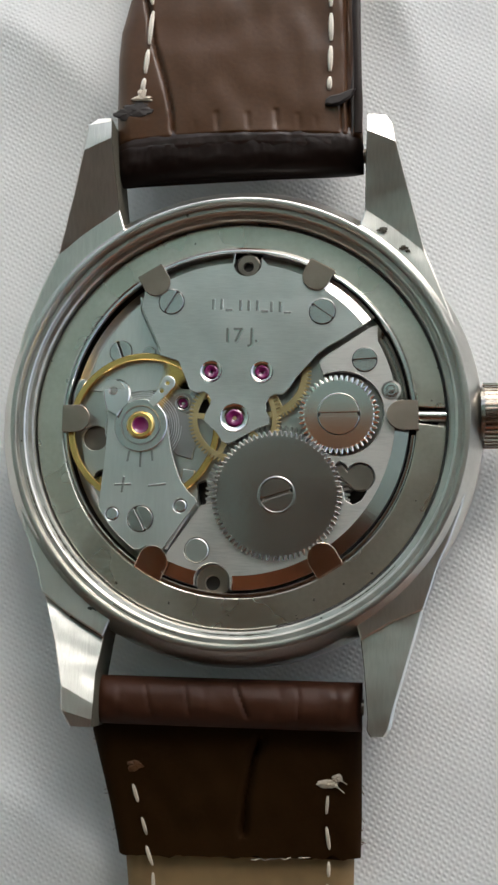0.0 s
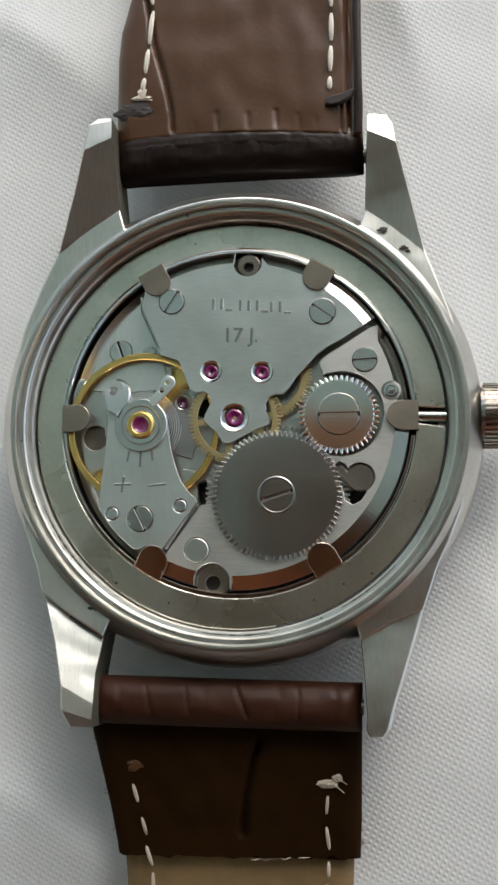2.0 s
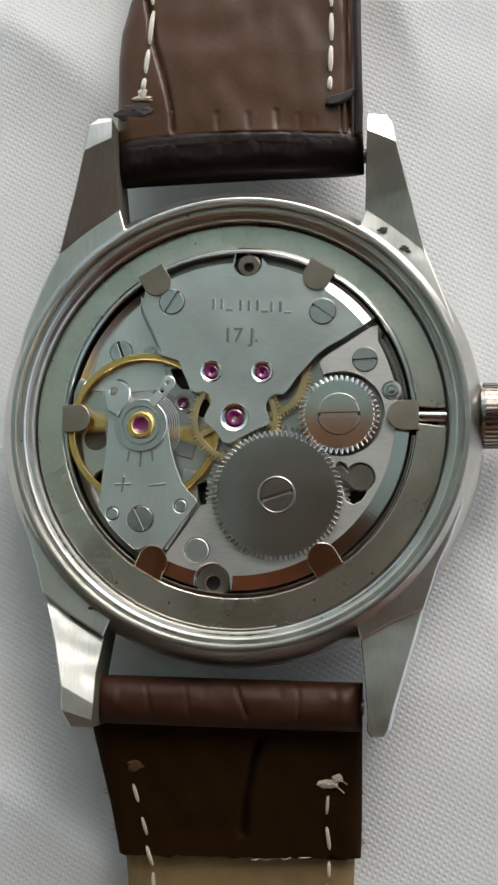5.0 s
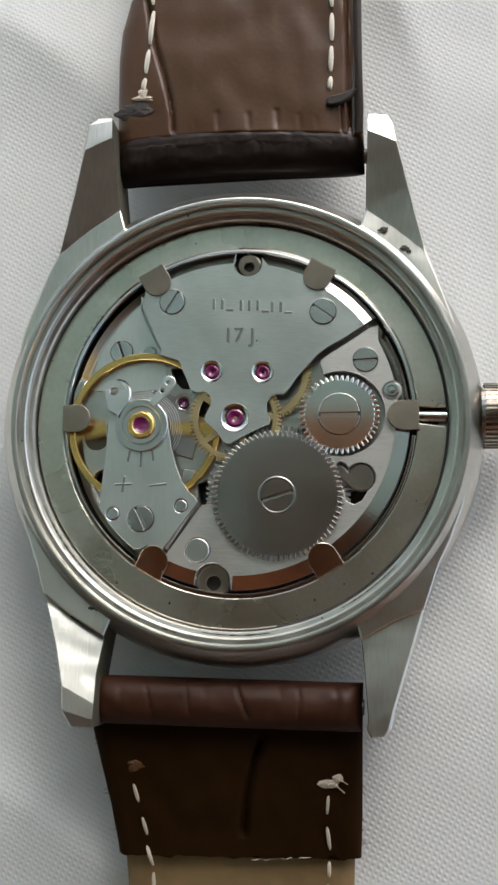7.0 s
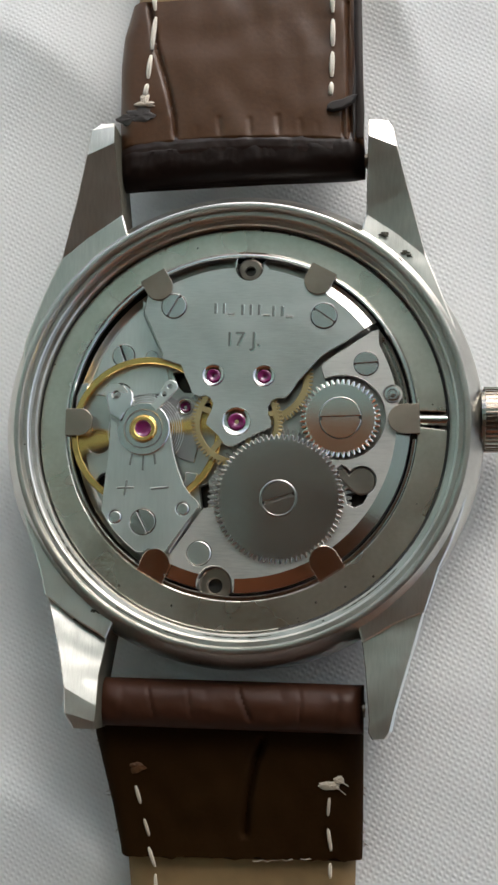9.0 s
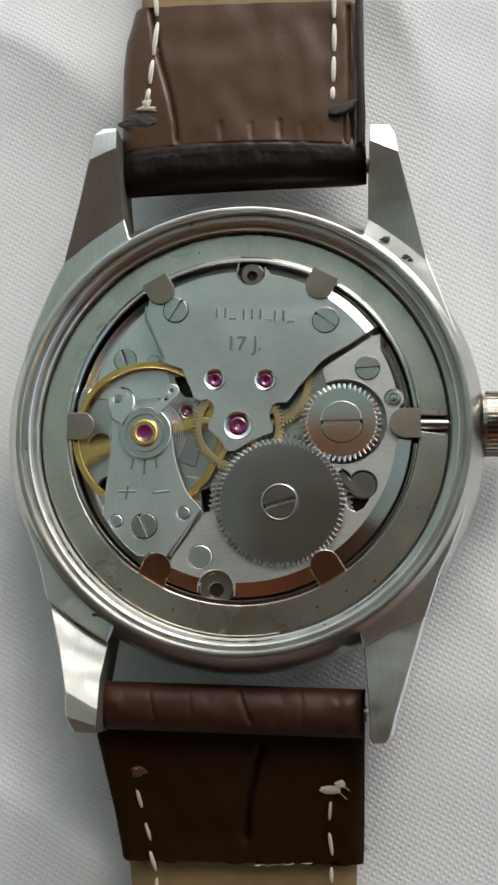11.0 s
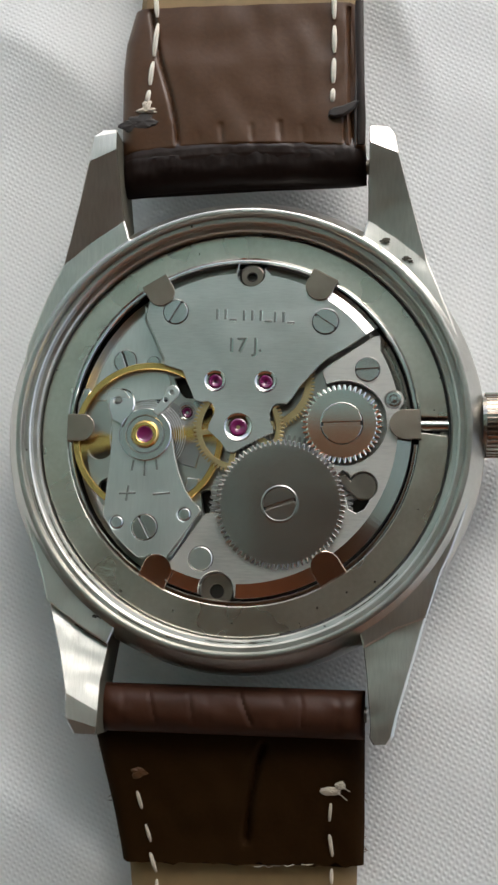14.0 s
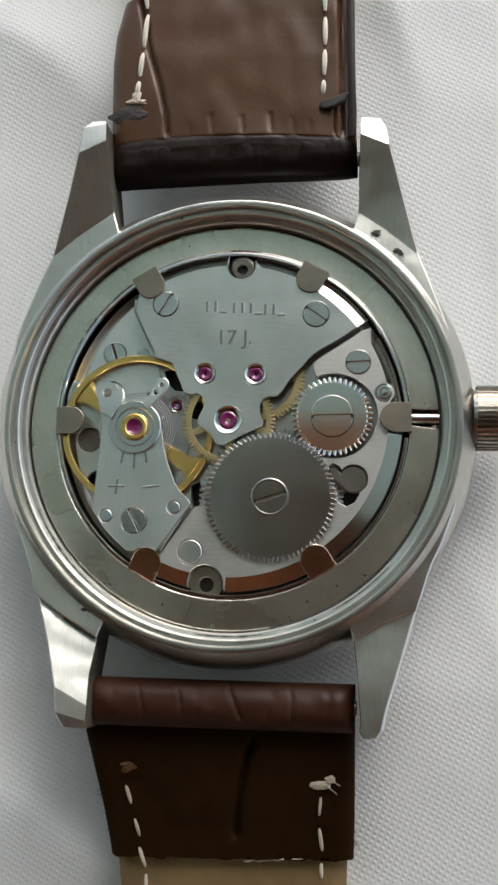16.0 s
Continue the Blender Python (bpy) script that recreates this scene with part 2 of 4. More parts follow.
def tube(bm, pts, r, sides=6, squash=1.0):
    """A round bar along points."""
    rings = []
    for i, p in enumerate(pts):
        a, b = Vector(pts[max(0, i - 1)]), Vector(pts[min(len(pts) - 1, i + 1)])
        d = (b - a).normalized()
        s = d.cross(Vector((0, 0, 1)))
        s = s.normalized() if s.length > 1e-5 else Vector((1, 0, 0))
        u = s.cross(d)
        rr = r[i] if isinstance(r, (list, tuple)) else r
        rings.append([bm.verts.new(Vector(p) + s * rr * math.cos(2 * math.pi * k / sides) + u * rr * squash * math.sin(2 * math.pi * k / sides)) for k in range(sides)])
    for p, q in zip(rings, rings[1:]):
        for k in range(sides):
            bm.faces.new((p[k], p[(k + 1) % sides], q[(k + 1) % sides], q[k]))
    bm.faces.new(rings[0][::-1])
    bm.faces.new(rings[-1])
    return bm


def gear_loop(r, teeth, depth, cx=0, cy=0, turn=0.0):
    out = []
    for i in range(teeth):
        for k, rr in ((0.0, r - depth), (0.22, r - depth), (0.40, r - depth * 0.15), (0.5, r), (0.72, r), (0.82, r - depth * 0.15)):
            a = 2 * math.pi * (i + k) / teeth + radians(turn)
            out.append((cx + rr * math.cos(a), cy + rr * math.sin(a)))
    return out


def spoked_wheel(r, teeth, depth, rim, spokes, hub, zt, zb, spoke_width=0.42):
    """A toothed rim with straight spokes, round the origin."""
    bm = bmesh.new()
    outer = gear_loop(r, teeth, depth)
    prism(outer, zt, zb, 0.02, holes=[circle(0, 0, r - depth - rim, 64)], bm=bm)
    lathe([(0.02, zb), (hub, zb), (hub, zt + 0.05), (0.02, zt + 0.05)], 24, bm=bm)
    for i in range(spokes):
        a = 2 * math.pi * i / spokes
        c, s = math.cos(a), math.sin(a)
        w, l0, l1 = spoke_width / 2, hub * 0.8, r - depth - rim + 0.05
        loop = [(l0 * c + w * s, l0 * s - w * c), (l1 * c + w * s, l1 * s - w * c), (l1 * c - w * s, l1 * s + w * c), (l0 * c - w * s, l0 * s + w * c)]
        prism(loop, zt - 0.01, zb + 0.01, 0.02, bm=bm)
    return bm


def slotted_screw(parent, x, y, z, r, slot=0.0, label="", mat=None, flat=False, depth=0.5):
    """A flat screw head with a real slot; flat: a plain pin head."""
    bm = bmesh.new()
    if flat:
        prism(circle(x, y, r, 32), z, z - depth, 0.06, bm=bm)
    else:
        w = r * 0.10
        a0 = math.degrees(math.asin(w / r))
        for side in (0, 180):
            loop = arc(x, y, r, slot + side + a0, slot + side + 180 - a0, 20)
            prism(loop, z, z - 0.22, 0.02, bm=bm)
        prism(circle(x, y, r * 0.97, 32), z - 0.2, z - depth, 0.02, bm=bm)
    # Dark ring paints the shade of the gap round the head.
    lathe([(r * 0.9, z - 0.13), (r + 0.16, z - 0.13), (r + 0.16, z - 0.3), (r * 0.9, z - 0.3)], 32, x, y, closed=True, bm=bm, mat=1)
    return part("pin" if flat else "screw", bm, [mat or SCREW, GAP_DARK], parent, label)


def jewel(parent, x, y, z, r, sink=0.18, setting=None, label="pink ruby bearing jewel"):
    """A ruby bearing in a countersunk polished hole."""
    bm = lathe([(r * 1.66, z - 0.03), (r * 1.62, z + 0.012), (r * 1.54, z + 0.012), (r * 1.25, z - sink * 0.8), (r * 1.0, z - sink), (r * 0.95, z - sink - 0.15)], 32, x, y)
    part("setting", bm, setting or CHAMFER, parent, smooth=True)
    bm = lathe([(r * 1.02, z - sink - 0.1), (r * 0.98, z - sink + 0.05), (r * 0.8, z - sink + 0.11), (r * 0.45, z - sink + 0.07), (r * 0.22, z - sink - 0.02), (r * 0.2, z - sink - 0.2), (0.0, z - sink - 0.2)], 32, x, y)
    return part("jewel", bm, RUBY, parent, label, smooth=True)


def thing(name, label, category, at=(0, 0, 0), group="", kind=""):
    ob = new(name)
    ob.empty_display_size = 0.01
    ob.location = Vector(at) * MM
    return tagged(ob, label, category, group, kind)


# ---- the setting ----
def build_cloth():
    """A sheet of cotton, finely meshed round the watch, with soft folds."""
    xs = sorted(set([-0.45, -0.3, -0.2, -0.14, -0.1, -0.08] + [i * 0.0008 for i in range(-75, 76)] + [0.08, 0.1, 0.14, 0.2, 0.3, 0.45]))
    bm = bmesh.new()
    rows = []
    for y in xs:
        row = []
        for x in xs:
            far = max(0.0, min(1.0, (math.hypot(x, y) - 0.016) / 0.02))
            fall = -0.12 * max(0.0, -y - 0.019) if y > -0.1 else -0.00972
            ridge = (1 - abs(noise.noise(Vector((x * 52 + y * 18, y * 26 - x * 10, 7.3))))) ** 6
            h = fall + 0.0011 * far * (noise.noise(Vector((x * 38 + 3, y * 16, 0.4))) + 0.5 * noise.noise(Vector((x * 90, y * 50, 2.0))) + 0.75 * ridge + 0.18 * noise.noise(Vector((x * 190, y * 150, 4.0)))) - 0.0005
            row.append(bm.verts.new((x * 1000, y * 1000, h * 1000)))
        rows.append(row)
    for a, b in zip(rows, rows[1:]):
        for i in range(len(xs) - 1):
            bm.faces.new((a[i], a[i + 1], b[i + 1], b[i]))
    ob = part("cloth", bm, CLOTH, smooth=True)
    return tagged(ob, "white woven cotton cloth with soft shallow folds", "cloth", kind="structure")


build_cloth()


def setting_box(name, label, mat, x0, x1, y0, y1, z0, z1, category):
    ob = part(name, box(bmesh.new(), x0 * 1000, x1 * 1000, y0 * 1000, y1 * 1000, z0 * 1000, z1 * 1000), mat)
    return tagged(ob, label, category, kind="structure")


setting_box("ground", "pale grey stone ground under the cloth", GROUND, -60, 60, -60, 60, -0.12, -0.0165, "ground")
# Unseen walls and overhead panels, added and sized for the reflections they give.
setting_box("reflected_wall_south", "unseen red-brown wall added for reflections", REFLECT_RED, -3, 3.2, -2.2, -2.05, 0.85, 2.0, "wall")
setting_box("reflected_wall_south_low", "unseen grey-brown lower wall added to dull the rim reflections", REFLECT_DULL, -3, 3.2, -2.2, -2.04, -0.0165, 0.848, "wall")
setting_box("reflected_wall_west", "unseen pale green side wall added for reflections", REFLECT_GREEN, -2.5, -2.4, -2.04, 1.9, -0.0165, 2.0, "wall")
setting_box("ceiling", "unseen brown overhead panel added for reflections", REFLECT_BROWN, -0.30, 1.3, -2.2, 0.14, 2.0, 2.08, "ceiling")
setting_box("reflected_brown_end", "unseen brown overhead panel added at the left end", REFLECT_BROWN, -3, -0.302, -2.2, 0.02, 2.0, 2.08, "ceiling")
setting_box("reflected_brown_corner", "unseen brown overhead panel added in the corner", REFLECT_BROWN, 1.302, 3.2, -2.2, -1.1, 2.0, 2.08, "ceiling")
setting_box("reflected_green_side", "unseen pale green overhead panel added at the open side", REFLECT_GREEN, 1.302, 3.2, -1.098, 0.40, 2.0, 2.08, "ceiling")
setting_box("reflected_brown_strip", "unseen brown overhead strip added for reflections", REFLECT_BROWN, -0.30, 1.3, 0.142, 0.32, 2.0, 2.08, "ceiling")
setting_box("reflected_orange_strip", "unseen orange-brown overhead strip added for the crown wheel to reflect", REFLECT_ORANGE, -0.30, 1.3, 0.322, 0.40, 1.98, 2.08, "beam")
setting_box("reflected_green_panel", "unseen pale green overhead panel added for the cock to reflect", REFLECT_GREEN, -0.62, -0.302, 0.022, 0.40, 2.0, 2.08, "ceiling")
setting_box("reflected_grey_green_panel", "unseen pale grey-green overhead panel added for the ring to reflect", REFLECT_GREY_GREEN, -3, -0.622, 0.022, 0.40, 2.0, 2.08, "ceiling")
setting_box("reflected_green_front", "unseen pale green overhead panel added towards the open sky", REFLECT_GREEN, -3, 3.2, 0.402, 1.9, 2.0, 2.08, "ceiling")

# ---- the watch ----
watch = thing("wrist_watch", "steel wrist watch lying dial down, back removed, movement running", "watch", (0, 0, LIFT))

# case: rim, seat for the back, inner wall, bezel and crystal below
case = part("case", lathe([
    (15.10, -2.6), (15.10, -1.35), (15.22, -1.2), (15.5, -1.12), (15.56, -0.72), (15.66, -0.62), (15.98, -0.60), (16.02, -0.16), (16.12, -0.04),
    (16.30, 0.0), (16.48, -0.06), (16.70, -0.40), (17.0, -0.85), (17.35, -1.4), (17.58, -2.2), (17.65, -3.3), (17.1, -4.3), (16.5, -4.9), (16.3, -5.4), (15.4, -5.9),
    (14.6, -5.9), (14.4, -3.8), (14.4, -2.9), (15.1, -2.9)], 160, 0.12, -0.15, closed=True), CASE, watch, "polished steel case with a stepped open rim", smooth=True)
part("crystal", lathe([(14.8, -5.3), (14.8, -5.85), (13.8, -6.2), (9.0, -6.42), (3.0, -6.5), (0.0, -6.5)], 96, 0.12, -0.15), GLASS, watch, smooth=True)


def shoulder(outline, a0, a1, slope=0.0, z=-0.70):
    """The case flank between the round rim and a lug: an outer line, closed by an arc inside the rim; slope: fall per mm away from the rim."""
    loop = outline + arc(0.12, -0.15, 16.45, a0, a1, 16)
    area = sum(a[0] * b[1] - b[0] * a[1] for a, b in zip(loop, loop[1:] + loop[:1]))
    bm = prism(loop if area > 0 else loop[::-1], z, -4.4, 0.10, 0.07)
    for v in bm.verts:
        if v.co.z > -2:
            v.co.z -= slope * (math.hypot(v.co.x - 0.12, v.co.y + 0.15) - 16.6)
    # End sides facing the strap hold the shade of that gap in their colour.
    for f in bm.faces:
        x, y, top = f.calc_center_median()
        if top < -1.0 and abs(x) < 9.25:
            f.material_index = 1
    return part("case_shoulder", bm, [LUG, GRIME_AND_SHADE], watch, "brushed steel case flank running into the lug", smooth=True, crease=20)


def lug(sections, side=(0.10, 0.12)):
    """A tapering lug lofted through (inner (x, y, z), outer (x, y, z), bottom z); side: width and depth of the outer bevel."""
    bm = bmesh.new()
    rings = []
    for (xi, yi, zi), (xo, yo, zo), zb in sections:
        w = math.hypot(xo - xi, yo - yi)
        e, (sw, sz) = 0.05 / w, side
        sw /= w
        cut = ((0, zb), (0, zi - 0.05), (e, zi), (0.5, (zi + zo) / 2), (1 - sw, zo), (1, zo - sz), (1, zb + 0.3), (0.9, zb))
        rings.append([bm.verts.new((xi + (xo - xi) * d, yi + (yo - yi) * d, z)) for d, z in cut])
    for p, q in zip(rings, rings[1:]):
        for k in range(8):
            # Inner side and its bevel are painted dark for the shade beside the strap.
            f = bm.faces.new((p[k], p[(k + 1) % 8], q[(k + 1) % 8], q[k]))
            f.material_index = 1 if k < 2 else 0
    bm.faces.new(rings[0])
    bm.faces.new(rings[-1][::-1])
    return part("lug", bm, [LUG, GRIME_AND_SHADE], watch, "brushed steel lug", smooth=True, crease=7)


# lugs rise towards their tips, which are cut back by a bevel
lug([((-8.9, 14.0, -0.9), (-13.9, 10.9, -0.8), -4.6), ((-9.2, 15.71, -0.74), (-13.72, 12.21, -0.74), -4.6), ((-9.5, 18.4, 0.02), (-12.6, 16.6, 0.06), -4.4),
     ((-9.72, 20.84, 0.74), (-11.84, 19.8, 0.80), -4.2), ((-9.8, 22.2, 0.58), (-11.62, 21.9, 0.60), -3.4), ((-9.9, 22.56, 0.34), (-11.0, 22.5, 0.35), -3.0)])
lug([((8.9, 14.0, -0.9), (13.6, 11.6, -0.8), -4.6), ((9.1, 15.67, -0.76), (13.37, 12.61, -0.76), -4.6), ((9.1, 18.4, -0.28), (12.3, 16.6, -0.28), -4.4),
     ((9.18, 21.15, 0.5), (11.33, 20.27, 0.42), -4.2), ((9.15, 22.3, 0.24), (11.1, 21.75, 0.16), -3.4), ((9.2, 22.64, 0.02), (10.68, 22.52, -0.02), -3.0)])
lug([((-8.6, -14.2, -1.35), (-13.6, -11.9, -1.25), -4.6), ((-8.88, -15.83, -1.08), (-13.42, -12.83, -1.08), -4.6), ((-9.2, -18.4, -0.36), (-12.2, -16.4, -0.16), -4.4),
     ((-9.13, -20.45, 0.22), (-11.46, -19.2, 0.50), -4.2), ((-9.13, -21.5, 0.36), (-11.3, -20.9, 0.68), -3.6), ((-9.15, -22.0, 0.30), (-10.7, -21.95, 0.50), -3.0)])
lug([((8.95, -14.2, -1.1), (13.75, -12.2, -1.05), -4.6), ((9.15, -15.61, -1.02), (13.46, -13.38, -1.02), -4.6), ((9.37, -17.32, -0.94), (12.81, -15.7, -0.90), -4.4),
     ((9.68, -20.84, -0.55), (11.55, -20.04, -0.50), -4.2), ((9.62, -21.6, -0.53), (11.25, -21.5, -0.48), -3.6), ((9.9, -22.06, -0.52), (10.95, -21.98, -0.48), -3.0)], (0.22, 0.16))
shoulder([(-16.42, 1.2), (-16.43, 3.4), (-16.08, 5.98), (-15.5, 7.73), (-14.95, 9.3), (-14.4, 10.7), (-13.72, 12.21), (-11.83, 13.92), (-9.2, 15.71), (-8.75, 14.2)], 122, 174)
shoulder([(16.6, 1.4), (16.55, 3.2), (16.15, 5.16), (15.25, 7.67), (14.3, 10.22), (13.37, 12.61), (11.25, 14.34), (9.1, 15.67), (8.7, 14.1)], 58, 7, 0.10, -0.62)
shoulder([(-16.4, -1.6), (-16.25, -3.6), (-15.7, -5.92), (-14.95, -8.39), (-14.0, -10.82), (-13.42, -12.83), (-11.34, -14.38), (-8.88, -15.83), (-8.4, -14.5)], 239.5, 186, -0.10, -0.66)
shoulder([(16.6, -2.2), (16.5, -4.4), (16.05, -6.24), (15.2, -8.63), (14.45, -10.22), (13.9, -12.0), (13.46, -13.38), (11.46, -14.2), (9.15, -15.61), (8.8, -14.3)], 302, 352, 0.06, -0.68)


def spring_bar(y, x0, x1):
    return part("spring_bar", tube(bmesh.new(), [(x0, y, -2.9), (x1, y, -2.9)], 0.55, 12), CLICK, watch, smooth=True)


spring_bar(20.6, -9.7, 9.2)
spring_bar(-20.2, -9.5, 9.4)

# movement holder ring, notched for the winding stem
outer = arc(0.08, -0.12, 14.98, 4.2, 359.0, 150)
inner = arc(0.0, 0.05, 12.95, 359.2, 4.4, 140)
bm = prism(outer + inner, -1.87, -3.0, 0.07)
for v in bm.verts:
    if v.co.z > -2.2:
        v.co.z -= 0.04 * (math.hypot(v.co.x, v.co.y) - 13.95)
part("holder_ring", bm, RING, watch, "satin steel movement holder ring with a notch for the stem")
part("retaining_spring", lathe([(12.62, -2.3), (12.62, -1.84), (12.67, -1.79), (12.80, -1.79), (12.88, -1.83), (12.88, -2.3)], 140, 0.0, 0.05, closed=True, a0=5, a1=355), CHAMFER, watch, smooth=True)

# mainplate with its recesses, and the dial plate below
plate_holes = [
    circle(-10.55, -1.35, 0.98, 24), [(-9.3 + 1.3 * math.cos(a / 8 * math.pi), -4.3 + 0.75 * math.sin(a / 8 * math.pi)) for a in range(16)],
    circle(-6.0, 2.35, 0.62, 20), circle(-2.55, 1.0, 0.8, 20), [(-5.2, 3.9), (-4.85, 2.9), (-4.3, 2.35), (-3.6, 2.3), (-3.85, 3.0), (-4.45, 4.1)],
    [(-2.9, -4.6), (-2.75, -5.8), (-2.55, -6.6), (-2.2, -6.4), (-1.9, -5.2), (-2.2, -4.3)], [(8.3, -6.2), (9.2, -6.0), (9.6, -5.0), (9.0, -4.6), (7.9, -5.2)]]
# Dark strip added to draw the black gap line on the right half.
part("gap_strip", lathe([(14.90, -1.95), (14.96, -1.84), (15.09, -1.80), (15.12, -1.95)], 120, 0.11, -0.14, closed=True, a0=-78, a1=86), GAP_DARK, watch, "dark strip added along the gap between ring and case", smooth=True)
mainplate = part("mainplate", prism(circle(0, 0.05, 12.46, 140), -2.4, -3.1, 0.75, 0.42, holes=plate_holes), PLATE, watch, "nickel mainplate")
part("lower_seat", prism(circle(-10.55, -1.35, 1.1, 24), -2.62, -2.8, 0.05), CLICK, watch)
# Near-black, so the movement gaps above it read as shaded.
part("dial_plate", prism(circle(0, 0, 14.0, 80), -3.6, -3.8, 0.05), GAP_DARK, watch)


def cup(x, y, r, z, hole, mat):
    """A flat sunk boss round a threaded hole."""
    part("dial_screw_boss", prism(circle(x, y, r, 40), z, z - 0.7, 0.12, 0.06, [circle(x, y - 0.1, hole, 24)]), mat, watch)
    # Dark disc stands in for the shade down the hole.
    part("hole_shade", prism(circle(x, y - 0.1, hole + 0.02, 24), z - 0.36, z - 0.6, 0.02), GAP_DARK, watch)


cup(0.5, 11.7, 0.9, -1.98, 0.42, CLICK)
cup(-1.4, -11.75, 1.2, -1.98, 0.58, CLIP)


def rim_edges(loop, wide=1.0, narrow=0.02, deep=0.5, shallow=0.02, limit=12.1, steep_at=(58, 140)):
    wides, deeps = [], []
    n, away = len(loop), [math.hypot(x, y) > limit for x, y in loop]
    for i, (x, y) in enumerate(loop):
        far, turn = away[i] and away[i - 1] and away[(i + 1) % n], math.degrees(math.atan2(y, x))
        steep = far and steep_at[0] < turn < steep_at[1]
        wides.append((wide * 0.8 if steep else wide) if far else narrow)
        deeps.append((deep * 1.7 if steep else deep) if far else shallow)
    return wides, deeps


# train bridge
loop = arc(0, 0.05, 12.4, 37, 37.4, 1) + arc(0, 0.05, 12.4, 38, 81.4, 30) + arc(0, 0.05, 12.4, 81.7, 82, 1) + arc(0.5, 11.7, 1.05, 20, -200, 16) + arc(0, 0.05, 12.4, 91.9, 92.2, 1) + arc(0, 0.05, 12.4, 93, 123.4, 22) + arc(0, 0.05, 12.4, 123.7, 124, 1) + [
    (-7.3, 8.3), (-5.75, 5.1), (-5.85, 4.7), (-4.4, 4.25), (-3.8, 2.9), (-3.42, 2.05), (-2.95, 1.85), (-2.45, 1.95), (-2.1, 1.75), (-1.9, 1.35), (-1.95, 0.95), (-2.3, 0.2), (-2.36, -0.2), (-1.45, -1.0),
    (-0.98, -1.7), (-0.7, -1.85), (-0.35, -1.85), (0.15, -1.55), (0.9, -1.1), (1.6, -0.75), (2.4, -0.4), (2.38, 0.1), (2.15, 0.6), (2.12, 1.1), (2.35, 1.55), (2.75, 1.78), (3.35, 1.75),
    (3.75, 2.2), (4.2, 2.95), (5.1, 4.0), (5.7, 4.7), (6.4, 5.25), (7.7, 6.0), (9.3, 7.1)]
edge, drop = rim_edges(loop)
holes = [circle(-5.07, 8.7, 1.02), circle(6.08, 7.94, 1.04), circle(-1.94, 3.44, 0.84), circle(1.78, 3.41, 0.84), circle(-0.14, 0.02, 1.06)]
train_bridge = part("train_bridge", prism(loop, -1.2, -1.42, edge, [min(0.24, d) if d < 0.1 else d for d in drop], holes, edge_mat=1), [NICKEL, CHAMFER], watch, "brushed nickel train bridge, stamped and jewelled")
slotted_screw(train_bridge, -5.07, 8.7, -1.16, 0.9, 60)
slotted_screw(train_bridge, 6.08, 7.94, -1.16, 0.92, -35)
jewel(train_bridge, -1.94, 3.44, -1.2, 0.52)
jewel(train_bridge, 1.78, 3.41, -1.2, 0.52)
jewel(train_bridge, -0.14, 0.02, -1.2, 0.66)


def stamp(bars, z, parent, name="stamp", mat=None):
    """Thin raised strokes whose colour carries a stamp's shade and glint: (x, y, length, width, turn)."""
    bm = bmesh.new()
    for x, y, l, w, turn in bars:
        c, s = math.cos(radians(turn)), math.sin(radians(turn))
        loop = [(x + a * c - b * s, y + a * s + b * c) for a, b in ((-l / 2, -w / 2), (l / 2, -w / 2), (l / 2, w / 2), (-l / 2, w / 2))]
        prism(loop, z + 0.02, z - 0.03, min(w * 0.3, 0.04), 0.02, bm=bm)
    return part(name, bm, mat or STAMP_SHADE, parent)


# maker's mark as plain dark strokes, each with a bright stroke painted as its glint
marks, lips = [], []
for x0, ups in ((-1.95, 2), (0.05, 3), (2.35, 2)):
    for k in range(ups):
        x, y = x0 + k * 0.62, 8.52 - 0.05 * (x0 + 2)
        marks.append((x, y, 0.82, 0.17, 90))
        lips.append((x + 0.12, y - 0.02, 0.78, 0.07, 90))
    marks.append((x0 + ups * 0.62 - 0.05, 8.10 - 0.05 * (x0 + 2), 0.55, 0.14, 0))
    lips.append((x0 + ups * 0.62 - 0.05, 7.99 - 0.05 * (x0 + 2), 0.55, 0.06, 0))
stamp(marks, -1.2, train_bridge, "maker_mark")
stamp(lips, -1.2, train_bridge, "stamp_glint", CHAMFER)


def writing(text, x, y, z, size, parent, mat, name):
    """Thin raised letters from the built-in font, toned like stamped ones."""
    cu = bpy.data.curves.new(name, "FONT")
    cu.body, cu.size, cu.extrude, cu.align_x, cu.align_y = text, size, 0.02, "CENTER", "CENTER"
    tmp = bpy.data.objects.new(name, cu)
    scene.collection.objects.link(tmp)
    bpy.context.view_layer.update()
    me = bpy.data.meshes.new_from_object(tmp)
    bpy.data.objects.remove(tmp)
    bm = bmesh.new()
    bm.from_mesh(me)
    bmesh.ops.translate(bm, verts=bm.verts, vec=(x, y, z))
    return part(name, bm, mat, parent)


writing("17 J.", 0.12, 6.12, -1.2, 1.55, train_bridge, STAMP_SHADE, "jewel_count")
# Bright offset copy paints the glint along the letters.
writing("17 J.", 0.19, 6.06, -1.212, 1.55, train_bridge, CHAMFER, "stamp_glint")

